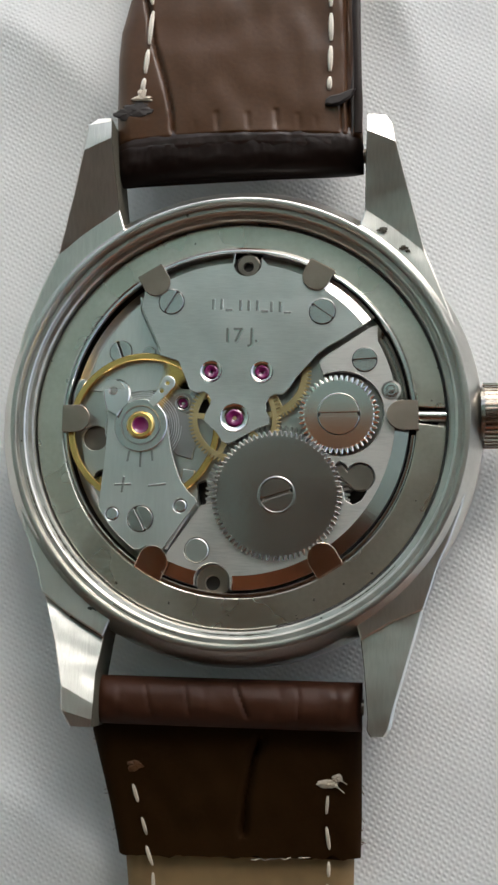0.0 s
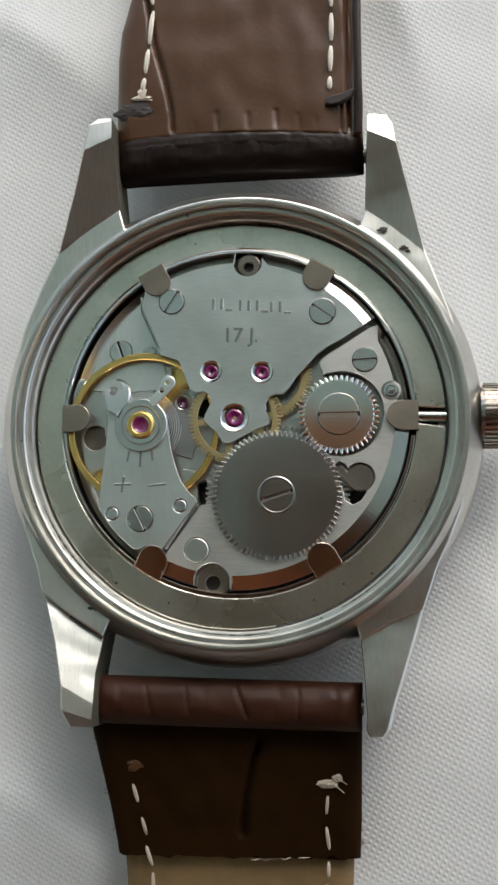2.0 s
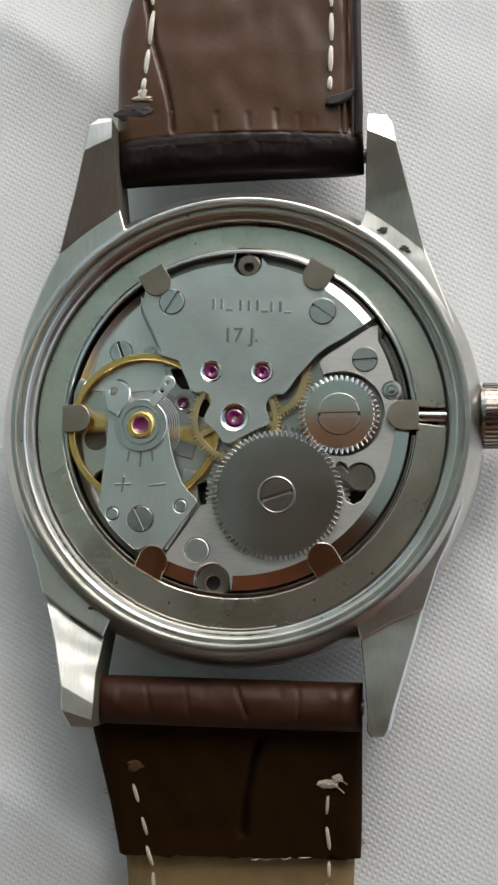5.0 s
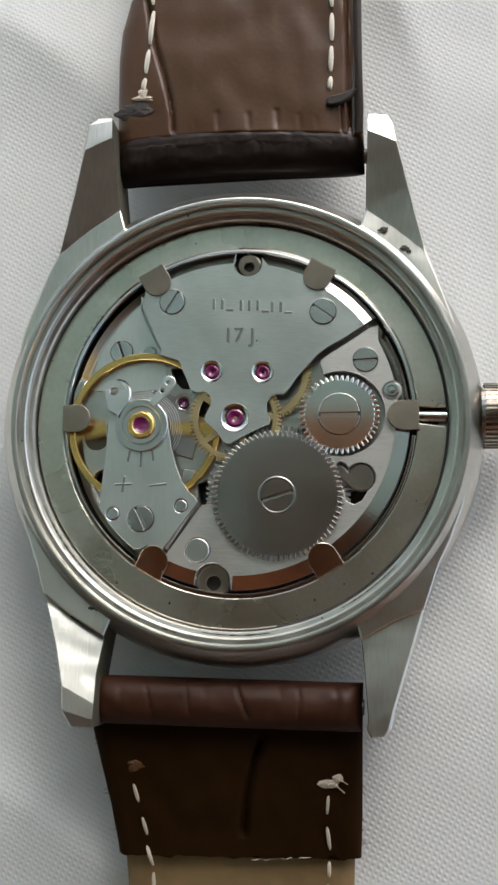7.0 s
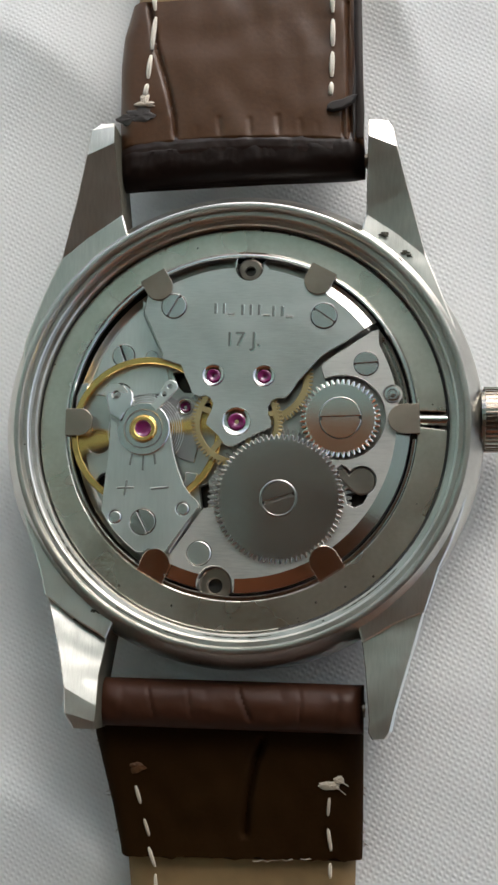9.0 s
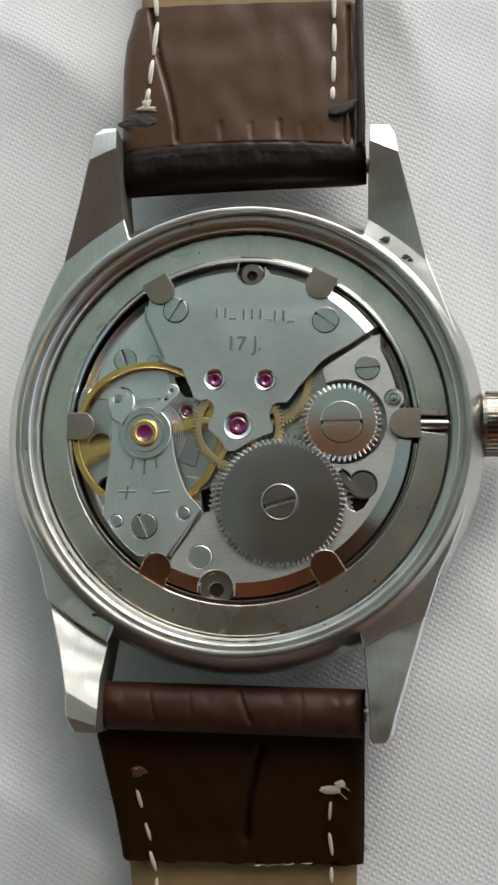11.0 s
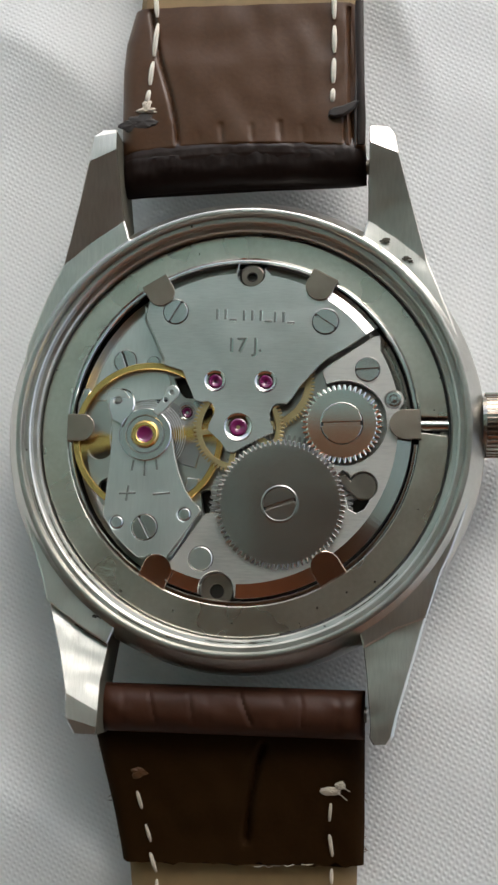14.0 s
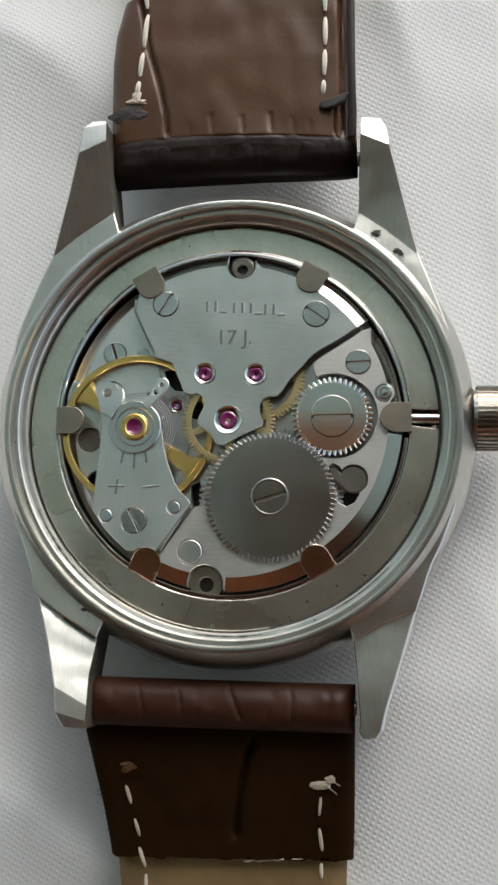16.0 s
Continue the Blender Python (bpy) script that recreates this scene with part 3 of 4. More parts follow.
# barrel bridge
loop = arc(0, 0.05, 12.4, -114, -113.7, 1) + arc(0, 0.05, 12.4, -113, -103, 10) + arc(0, 0.05, 12.4, -102.7, -102.4, 1) + arc(-1.4, -11.75, 1.28, 180, 0, 16) + arc(0, 0.05, 12.4, -90, -89.7, 1) + arc(0, 0.05, 12.4, -89, 29.2, 74) + arc(0, 0.05, 12.4, 29.7, 30, 1) + [
    (10.1, 6.9), (9.55, 6.78), (7.9, 5.65), (6.6, 4.8), (5.95, 4.3), (6.0, 3.9)] + arc(7.5, 0.42, 3.12, 114, -125, 44) + [(4.7, -1.6), (2.8, -1.0), (0.9, -1.5), (-0.5, -2.6), (-1.3, -4.4), (-1.35, -6.2), (-2.35, -6.35), (-4.85, -10.0)]
edge, drop = rim_edges(loop, steep_at=(3, 40))
click_hole = arc(8.97, -4.2, 1.1, -60, 140, 18) + [(7.95, -3.25), (7.5, -3.0), (7.15, -3.3), (7.1, -3.9), (7.4, -4.5), (7.75, -5.2), (7.9, -5.9), (8.5, -6.2), (9.1, -5.9), (9.4, -5.4)]
holes = [circle(9.19, 4.36, 0.97), circle(11.1, 2.12, 0.72, 24), circle(-2.55, -9.6, 0.95), click_hole]
barrel_bridge = part("barrel_bridge", prism(loop, -1.25, -2.0, edge, drop, holes, edge_mat=1), [BARREL_NICKEL, CHAMFER], watch, "grained nickel barrel bridge with a polished bevel")
slotted_screw(barrel_bridge, 9.19, 4.36, -1.2, 0.86, 4)
slotted_screw(barrel_bridge, -2.55, -9.6, -1.22, 0.86, flat=True, mat=PLATE)
part("stud", lathe([(0.62, -2.0), (0.62, -1.3), (0.55, -1.2), (0.38, -1.18), (0.34, -1.3), (0.26, -1.3), (0.22, -1.2), (0.0, -1.16)], 28, 11.1, 2.12), SCREW, barrel_bridge, smooth=True)
part("click", prism(arc(8.97, -4.2, 0.98, -115, 155, 22) + [(7.65, -3.3), (7.25, -3.5), (7.3, -4.0), (7.9, -4.5)], -1.36, -1.9, 0.1), CLICK, watch, "dull dark steel click")

# ratchet wheel on the barrel, crown wheel
bm = prism(gear_loop(5.2, 84, 0.42, 3.07, -5.6), -1.72, -2.2, 0.03)
part("barrel", bm, BARREL_STEEL, watch, "toothed steel mainspring barrel")
ratchet = part("ratchet_wheel", prism(gear_loop(4.68, 76, 0.36, 3.07, -5.6), -0.98, -1.22, 0.03, holes=[circle(3.07, -5.6, 1.30, 40)]), WHEEL_STEEL, watch, "grey steel ratchet wheel")
slotted_screw(ratchet, 3.07, -5.6, -0.96, 1.18, 18, mat=WHEEL_STEEL)
part("collar", lathe([(1.2, -1.05), (1.2, -0.955), (1.23, -0.94), (1.31, -0.945), (1.36, -0.978)], 48, 3.07, -5.6), WHEEL_STEEL, ratchet, "bright turned collar", smooth=True)
crown_wheel = part("crown_wheel", prism(gear_loop(2.9, 44, 0.34, 7.39, 0.3), -1.02, -1.5, 0.09, holes=[circle(7.39, 0.3, 1.56, 40)]), CROWN_STEEL, watch, "polished steel crown wheel")
slotted_screw(crown_wheel, 7.39, 0.3, -0.98, 1.47, 2, mat=CROWN_STEEL)

# going train
C_FOURTH, C_THIRD, C_ESCAPE, C_BALANCE = (-0.14, 0.02, -1.52), (1.78, 3.41, -1.9), (-1.94, 3.44, -2.05), (-6.86, -0.70, -1.92)


def wheel_part(name, bm, mat, centre, label):
    bmesh.ops.translate(bm, verts=bm.verts, vec=centre)
    return part(name, bm, mat, watch, label, at=centre)


fourth = wheel_part("fourth_wheel", spoked_wheel(3.38, 72, 0.3, 0.32, 5, 0.6, 0.07, -0.07), BRASS, C_FOURTH, "brass fourth wheel with five spokes")
third = wheel_part("third_wheel", spoked_wheel(3.58, 76, 0.3, 0.42, 5, 0.6, 0.07, -0.07), BRASS, C_THIRD, "brass third wheel")
escape = wheel_part("escape_wheel", spoked_wheel(2.0, 15, 0.5, 0.2, 4, 0.4, 0.05, -0.05, 0.25), SCREW, C_ESCAPE, "steel escape wheel")

# pallet bridge under the balance
loop = arc(-4.09, 1.25, 0.82, -70, 140, 18) + [(-5.3, 2.1), (-6.1, 1.2), (-5.6, -1.6), (-4.4, -2.6), (-3.3, -2.9), (-3.0, -1.6), (-3.3, 0.2)]
pallet = part("pallet_bridge", prism(loop, -2.22, -2.4, 0.05, holes=[circle(-4.09, 1.25, 0.5, 24)]), PALLET, watch, "nickel pallet bridge")
jewel(pallet, -4.09, 1.25, -2.18, 0.38, 0.1)
part("pallet_lever", prism([(-4.4, 0.9), (-3.3, 1.6), (-2.7, 2.6), (-3.0, 2.75), (-3.7, 1.95), (-4.6, 1.2)], -2.28, -2.36, 0.02), SCREW, watch)
part("banking_block", prism([(-4.1, -5.0), (-3.2, -4.6), (-3.0, -3.7), (-3.9, -3.6)], -2.2, -2.4, 0.05), SCREW, watch)

# plate beside the train bridge, with its screw and steady pin
loop = [(-5.95, 4.75), (-5.95, 5.1), (-7.5, 8.3), (-7.6, 9.4)] + arc(0, 0.05, 11.62, 129, 158, 18) + [(-11.2, 2.2), (-8.4, 1.9), (-7.0, 2.2), (-5.6, 2.25), (-5.3, 3.0), (-5.6, 4.2)]
side_plate = part("side_plate", prism(loop, -2.26, -2.4, 0.05, holes=[circle(-8.93, 5.17, 0.92)]), COCK, watch, "smooth nickel plate beside the train bridge")
slotted_screw(side_plate, -8.93, 5.17, -2.2, 0.82, -70)
slotted_screw(side_plate, -6.77, 5.05, -2.14, 0.5, flat=True)
part("casing_block", prism([(-12.3, 0.7), (-11.7, 0.9), (-11.35, 2.3), (-11.5, 3.0), (-11.9, 2.9), (-12.25, 1.9)], -1.75, -2.5, 0.15, 0.1), CHAMFER, watch)

# balance: hub turned by half the swing, rim and arms on it by the other half
R_BAL = 5.62
bm = lathe([(0.0, -0.1), (0.75, -0.1), (0.75, 0.12), (0.5, 0.2), (0.3, 0.5), (0.0, 0.5)], 24)
balance = wheel_part("balance_wheel", bm, GILT, C_BALANCE, "gilt two-armed balance wheel")
bm = lathe([(R_BAL - 0.48, -0.22), (R_BAL - 0.04, -0.22), (R_BAL, -0.17), (R_BAL, 0.2), (R_BAL - 0.05, 0.25), (R_BAL - 0.42, 0.25), (R_BAL - 0.48, 0.19)], 120, closed=True)
for side in (1, -1):
    loop = [(side * 0.3, side * -0.5), (side * 2.6, side * -0.42), (side * 4.4, side * -0.62), (side * 5.2, side * -1.05), (side * 5.2, side * 1.05), (side * 4.4, side * 0.62), (side * 2.6, side * 0.42), (side * 0.3, side * 0.5)]
    prism(loop, 0.08, -0.1, 0.04, bm=bm)
bmesh.ops.translate(bm, verts=bm.verts, vec=C_BALANCE)
rim = part("balance_rim", bm, GILT, balance, smooth=True, at=C_BALANCE)

# hairspring: flat spiral of steel ribbon
bm = bmesh.new()
turns, coil = 12, []
for i in range(int(turns * 36) + 1):
    a = 2 * math.pi * i / 36
    r = 0.85 + 2.0 * i / (turns * 36)
    coil.append((r * math.cos(a) + C_BALANCE[0], r * math.sin(a) + C_BALANCE[1], -1.42))
tube(bm, coil, 0.034, 6, 1.6)
hairspring = part("hairspring", bm, HAIR, watch, "blue-grey steel hairspring", at=(C_BALANCE[0], C_BALANCE[1], -1.42))

# balance cock
loop = arc(0, 0.05, 11.95, 222, 234, 9) + [(-6.5, -9.6), (-6.1, -9.35), (-5.0, -9.65), (-2.58, -6.2), (-2.75, -5.9), (-3.3, -5.4), (-3.8, -4.7), (-4.3, -3.5), (-4.68, -2.2), (-4.85, -1.2), (-5.1, 0.2), (-5.9, 1.0), (-6.9, 1.15), (-7.6, 1.3), (-7.95, 1.8), (-8.5, 2.5), (-8.95, 2.75), (-9.45, 2.72), (-9.8, 2.5), (-9.95, 2.05),
        (-9.8, 1.6), (-9.5, 0.9), (-9.35, -0.5), (-9.4, -2.2), (-9.55, -4.4), (-9.72, -6.7)]
edge, drop = rim_edges(loop, limit=99)
cock = part("balance_cock", prism(loop, -0.8, -1.3, edge, drop, [circle(-6.64, -7.46, 1.02), circle(-8.68, -7.13, 0.55, 20), circle(-3.77, -6.48, 0.55, 20), circle(-9.02, 1.85, 0.36, 20)], edge_mat=1), [COCK, CHAMFER], watch, "brushed nickel balance cock marked plus and minus")
slotted_screw(cock, -6.64, -7.46, -0.78, 0.9, -62, mat=WHEEL_STEEL)
for x, y in ((-8.68, -7.13), (-3.77, -6.48)):
    slotted_screw(cock, x, y, -0.8, 0.44, flat=True)
part("cock_foot", prism(arc(0, 0.05, 11.9, 224, 234, 8) + [(-5.6, -9.2), (-4.7, -9.6), (-2.7, -6.3), (-9.6, -6.5)], -1.25, -2.4, 0.05), COCK, cock)
stamp([(-7.7, -2.95, 0.8, 0.15, 82), (-6.8, -3.15, 1.15, 0.15, 90), (-5.95, -2.9, 0.75, 0.15, 98)], -0.8, cock, "index_marks")
stamp([(-8.0, -5.0, 1.25, 0.16, 2), (-8.0, -5.0, 1.15, 0.16, 84)], -0.8, cock, "plus_mark")
stamp([(-5.5, -5.0, 1.3, 0.17, 6)], -0.8, cock, "minus_mark")
bm = prism([(-9.35, 0.3), (-8.55, -0.15), (-8.25, 0.45), (-7.8, 1.1), (-7.72, 1.5)] + arc(-8.75, 1.75, 1.0, 10, 175, 14) + [(-9.68, 1.3)], -0.45, -0.85, 0.10, holes=[circle(-9.02, 1.85, 0.34, 20)])
for v in bm.verts:
    if v.co.z > -0.75:
        v.co.z = max(-1.2, v.co.z + 0.10 - 0.25 * (v.co.y - 0.2))
part("horn", bm, CHAMFER, cock, "bright polished horn")
regulator = part("regulator", lathe([(1.42, -0.79), (1.42, -0.64), (1.45, -0.61), (1.88, -0.61), (1.94, -0.66), (1.94, -0.79)], 64, -6.86, -0.7, closed=True), SCREW, cock, "steel regulator with a two-holed arm", smooth=True)
loop = [(-5.95, 0.65), (-5.15, 1.45), (-4.55, 2.15)] + arc(-4.95, 2.45, 0.5, -35, 145, 12) + [(-5.6, 2.1), (-6.35, 1.0)]
part("regulator_arm", prism(loop, -0.55, -0.74, 0.05, holes=[circle(-5.0, 2.42, 0.21, 16), circle(-5.42, 1.85, 0.21, 16)]), COCK, cock)
part("stud_ring", lathe([(1.0, -0.9), (1.0, -0.66), (1.04, -0.63), (1.33, -0.63), (1.37, -0.67), (1.37, -0.9)], 48, -6.86, -0.7, closed=True), SCREW, cock, smooth=True)
bm = lathe([(0.6, -0.8), (0.6, -0.52), (0.66, -0.47), (0.86, -0.47), (0.95, -0.55), (0.97, -0.8)], 48, -6.86, -0.7, closed=True)
for a in (75, 195, 315):
    box(bm, -6.86 + 0.9 * math.cos(radians(a)) - 0.12, -6.86 + 0.9 * math.cos(radians(a)) + 0.12, -0.7 + 0.9 * math.sin(radians(a)) - 0.12, -0.7 + 0.9 * math.sin(radians(a)) + 0.12, -0.75, -0.56, 0.03)
part("chaton", bm, GILT, cock, "gilt jewel setting", smooth=True)
part("jewel", lathe([(0.62, -0.75), (0.62, -0.53), (0.56, -0.51), (0.47, -0.58), (0.2, -0.63), (0.0, -0.64)], 32, -6.86, -0.7), RUBY, cock, "magenta ruby cap jewel", smooth=True)


# casing clips
def clip(angle, r, width, length, slope=0.10, z=-0.98, mat=None, label="dull steel casing clip over the movement edge"):
    """A rounded tab bent over the edge of the movement; it points to the centre."""
    bm = bmesh.new()
    w = width / 2
    shape = [(0.75, -w), (0.75, w), (-0.3, w)] + [(-0.3 - (length - 1.05) * math.sin(radians(a)), w * math.cos(radians(a))) for a in range(12, 180, 12)] + [(-0.3, -w)]
    prism(shape, 0.0, -0.22, 0.03, bm=bm)
    box(bm, 0.6, 0.8, -w + 0.05, w - 0.05, -1.0, -0.05)
    for v in bm.verts:
        v.co.z -= slope * (v.co.x + 0.4)
    bmesh.ops.rotate(bm, verts=bm.verts, matrix=Matrix.Rotation(radians(angle), 3, "Z"))
    bmesh.ops.translate(bm, verts=bm.verts, vec=(r * math.cos(radians(angle)), r * math.sin(radians(angle)), z))
    return part("casing_clip", bm, mat or CLIP, watch, label)


clip(121.5, 12.15, 2.05, 2.0, -0.06)
clip(62.0, 12.2, 2.05, 2.0, -0.06)
clip(180.7, 12.0, 2.0, 2.0, 0.03)
clip(1.4, 12.25, 2.15, 2.2, 0.10)
clip(241.5, 12.15, 2.15, 2.1, 0.47, -1.06, CLIP_BRIGHT)
clip(302.7, 12.15, 2.15, 2.1, 0.47, -1.18, CLIP_BRIGHT)

# winding stem and crown
part("stem", lathe([(0.0, 0.0), (0.42, 0.0), (0.42, 4.6), (0.3, 4.65), (0.0, 4.65)], 20), SCREW, watch, "steel winding stem", smooth=True)
stem = bpy.data.objects["stem"]
stem.location, stem.rotation_euler = Vector((12.7, 0.42, -2.25)) * MM, (0, radians(90), 0)
loop = []
for i in range(40):
    a = 2 * math.pi * i / 40
    for k, rr in ((0.0, 2.18), (0.3, 2.38), (0.62, 2.38), (0.9, 2.18)):
        loop.append((rr * math.cos(a + k * 2 * math.pi / 40), rr * math.sin(a + k * 2 * math.pi / 40)))
bm = prism(loop, 3.4, 0.25, 0.25)
lathe([(0.0, 0.0), (2.0, 0.0), (2.1, 0.26), (0.0, 0.26)], 32, bm=bm)
crown = part("crown", bm, FLUTE, watch, "fluted steel winding crown")
crown.location, crown.rotation_euler = Vector((17.42, 0.6, -2.8)) * MM, (0, radians(90), 0)


# ---- the strap, one piece at each pair of lugs ----
def strap_body(path, left, right, crown_z=0.12, cols=28):
    """A closed leather skin: path of (y, z top, z bottom), with left and right edges for each."""
    bm = bmesh.new()
    rings = []
    for (y, zt, zb), xl, xr in zip(path, left, right):
        ring = []
        for i in range(cols + 1):
            f = i / cols
            e = min(1.0, min(f, 1 - f) * 14)
            ring.append(bm.verts.new((xl + (xr - xl) * f, y, zb + (zt - zb) * (0.5 + 0.5 * math.sqrt(max(0.0, 1 - (1 - e) ** 2))) + crown_z * math.sin(math.pi * f))))
        for i in range(cols + 1):
            f = 1 - i / cols
            e = min(1.0, min(f, 1 - f) * 14)
            ring.append(bm.verts.new((xl + (xr - xl) * f, y, zb + (zt - zb) * (0.5 - 0.5 * math.sqrt(max(0.0, 1 - (1 - e) ** 2))))))
        rings.append(ring)
    n = len(rings[0])
    for p, q in zip(rings, rings[1:]):
        for k in range(n):
            bm.faces.new((p[k], p[(k + 1) % n], q[(k + 1) % n], q[k]))
    bm.faces.new(rings[0])
    bm.faces.new(rings[-1][::-1])
    bmesh.ops.remove_doubles(bm, verts=bm.verts, dist=0.001)
    return bm


def stitch(parent, pts, r=0.15, mat=THREAD):
    """One thread stitch with tapered, sunken ends."""
    (x0, y0, z0), (x1, y1, z1) = pts
    line, rs = [], []
    for i in range(7):
        f = i / 6
        s = math.sin(math.pi * f)
        line.append((x0 + (x1 - x0) * f, y0 + (y1 - y0) * f, z0 + (z1 - z0) * f - 0.10 + 0.14 * s ** 0.5))
        rs.append(r * (0.55 + 0.45 * s ** 0.5))
    return part("stitch", tube(bmesh.new(), line, rs, 6), mat, parent, smooth=True)


def relief(bm, fn):
    bmesh.ops.recalc_face_normals(bm, faces=bm.faces)
    bm.normal_update()
    for v in bm.verts:
        v.co.z += fn(v.co.x, v.co.y) if v.normal.z > -0.2 else 0.0


def lerp_rows(keys, n):
    """Rows between keyed rows, evenly spread."""
    out = []
    for a, b in zip(keys, keys[1:]):
        for i in range(n):
            out.append(tuple(p + (q - p) * i / n for p, q in zip(a, b)))
    return out + [tuple(keys[-1])]


def groove(x, y, pts, width, depth):
    """A crease along a polyline: the depth at (x, y)."""
    best = 9.0
    for (ax, ay), (bx, by) in zip(pts, pts[1:]):
        t = max(0.0, min(1.0, ((x - ax) * (bx - ax) + (y - ay) * (by - ay)) / ((bx - ax) ** 2 + (by - ay) ** 2)))
        best = min(best, math.hypot(x - ax - t * (bx - ax), y - ay - t * (by - ay)))
    return -depth * math.exp(-(best / width) ** 2)


# upper strap: the roll round the spring bar, then the turned-over flap
upper = thing("watch_strap", "brown leather strap end with pale stitching, worn at the loop", "watch strap", (0, 0, LIFT), "strap ends")
roll = [(20.6 - 1.75 * math.cos(radians(a)), -2.75 + 1.55 * math.sin(radians(a)), -2.75 - 1.55 * math.sin(radians(a))) for a in range(0, 90, 6)]
rows = [(*r, -10.0, 8.95) for r in roll] + [(20.9, -1.2, -4.33, -10.02, 8.93), (21.25, -1.2, -4.33, -10.04, 8.9), (21.5, -1.32, -4.3, -9.9, 8.8)]
bm = strap_body([r[:3] for r in rows], [r[3] for r in rows], [r[4] for r in rows], 0.08, 130)
bm.normal_update()
relief(bm, lambda x, y: 0.12 * noise.noise(Vector((x * 0.7, y * 0.8, 5))) + 0.05 * noise.noise(Vector((x * 2.5, y * 2, 1))) if y > 19.4 else 0.0)
for v in bm.verts:
    v.co.y += (-0.62 if v.co.x < 0 else 0.25) * (v.co.x / 9.6) ** 2
part("loop", bm, LOOP_LEATHER, upper, "burnished leather loop, darkened to black-brown for shade", smooth=True)
def bent(bm):
    """The fold runs lower at both sides of the strap than in its middle."""
    for v in bm.verts:
        if v.co.y < 23.0:
            bend = ((v.co.x + 0.2) / 9.8) ** 2 * (1.25 if v.co.x < 0 else 0.75) * min(1.0, (23.0 - v.co.y) / 2.0)
            v.co.y -= bend
            v.co.z -= 0.16 * bend
    return bm


# Strip toned between flap and loop: burnish plus the shade round the curve.
rows = lerp_rows([(20.35, -1.75, -4.3, -9.98, 8.86), (20.9, -1.26, -4.3, -10.0, 8.88), (21.2, -1.18, -4.3, -10.0, 8.88), (21.7, -1.17, -4.3, -10.03, 8.87), (22.0, -1.22, -4.3, -10.03, 8.87), (22.5, -1.5, -4.3, -10.0, 8.8)], 6)
bm = strap_body([r[:3] for r in rows], [r[3] for r in rows], [r[4] for r in rows], 0.10, 110)
relief(bm, lambda x, y: 0.07 * noise.noise(Vector((x * 0.9, y * 0.9, 4))) + 0.03 * noise.noise(Vector((x * 3, y * 2, 1))))
part("fold", bent(bm), FOLD_LEATHER, upper, "burnished fold of the leather, darkened for shade", smooth=True)
rows = lerp_rows([(21.75, -1.3, -4.3, -9.95, 8.85), (22.0, -1.15, -4.33, -10.06, 8.88), (24.0, -1.18, -4.3, -10.15, 8.72), (28.5, -1.25, -4.2, -10.28, 8.53), (30.8, -1.35, -4.1, -10.15, 8.48), (33.5, -1.45, -4.0, -9.55, 8.43)], 20)
bm = strap_body([r[:3] for r in rows], [r[3] for r in rows], [r[4] for r in rows], 0.10, 130)
bm.normal_update()
relief(bm, lambda x, y: (min(1.0, max(0.0, (y - 21.75) / 0.7)) * (groove(x, y, [(-8.0, 33.2), (-7.25, 29.3), (-6.2, 26.0), (-5.65, 23.6), (-5.4, 21.4)], 0.17, 0.34)
                         + groove(x, y, [(7.4, 33), (7.55, 29), (7.65, 25), (7.9, 21.2)], 0.15, 0.34) + (-0.10 if x > 7.7 else 0.0) + groove(x, y, [(7.2, 24), (7.3, 21.5)], 0.1, 0.2)
                         + sum(groove(x, y, [(wx, 22.5 + wl), (wx + 0.12, 22.3), (wx + 0.22, 21.6)], 0.17, wd * 0.6) for wx, wl, wd in ((-3.9, 0.3, 0.05), (-2.2, 1.0, 0.16), (0.15, 0.9, 0.14), (2.3, 1.1, 0.17), (4.0, 0.7, 0.08), (5.3, 0.4, 0.05)))) + 0.12 * noise.noise(Vector((x * 0.5, y * 0.35, 0)))) if y > 19.6 else 0.0)
part("flap", bent(bm), LEATHER, upper, "brown embossed leather turned over the loop", smooth=True)
rows = lerp_rows([(33.3, -1.65, -4.1, -9.2, 8.1), (40.0, -2.6, -4.4, -9.0, 7.9), (60.0, -4.5, -6.4, -8.6, 7.5)], 6)
part("lining", strap_body([r[:3] for r in rows], [r[3] for r in rows], [r[4] for r in rows], 0.0), LINING, upper, "tan lining leather", smooth=True)
for (x0, y0), (x1, y1) in (((-7.72, 34.8), (-7.5, 32.6)), ((-7.42, 32.0), (-7.62, 29.3)), ((-7.66, 28.8), (-7.82, 26.9)), ((-7.85, 26.4), (-7.98, 25.4)), ((6.26, 34.6), (6.32, 32.0)), ((6.34, 31.4), (6.38, 29.2)), ((6.36, 28.7), (6.34, 26.7)), ((6.33, 26.2), (6.30, 25.2))):
    stitch(upper, ((x0, y0, -1.08), (x1, y1, -1.08)), 0.20)


def blob(bm, x, y, z, rx, ry, rz, seed):
    """A flat torn or dried lump with an uneven outline."""
    made = bmesh.ops.create_uvsphere(bm, u_segments=28, v_segments=8, radius=1)["verts"]
    for v in made:
        flat = Vector((v.co.x, v.co.y, 0))
        k = 1 + 0.55 * noise.noise(flat * 1.7 + Vector((seed, seed * 2, 0))) + 0.3 * noise.noise(flat * 5 + Vector((seed, 0, seed)))
        v.co = (x + v.co.x * rx * k, y + v.co.y * ry * k, z + v.co.z * rz * (1 + 0.8 * noise.noise(flat * 4 + Vector((0, seed, 0)))))
    return bm


part("tear", blob(blob(bmesh.new(), -8.95, 23.6, -1.2, 1.2, 0.5, 0.13, 1), -8.2, 23.85, -1.13, 1.1, 0.62, 0.09, 5), CRACK, upper, "black tear in the leather", smooth=True)
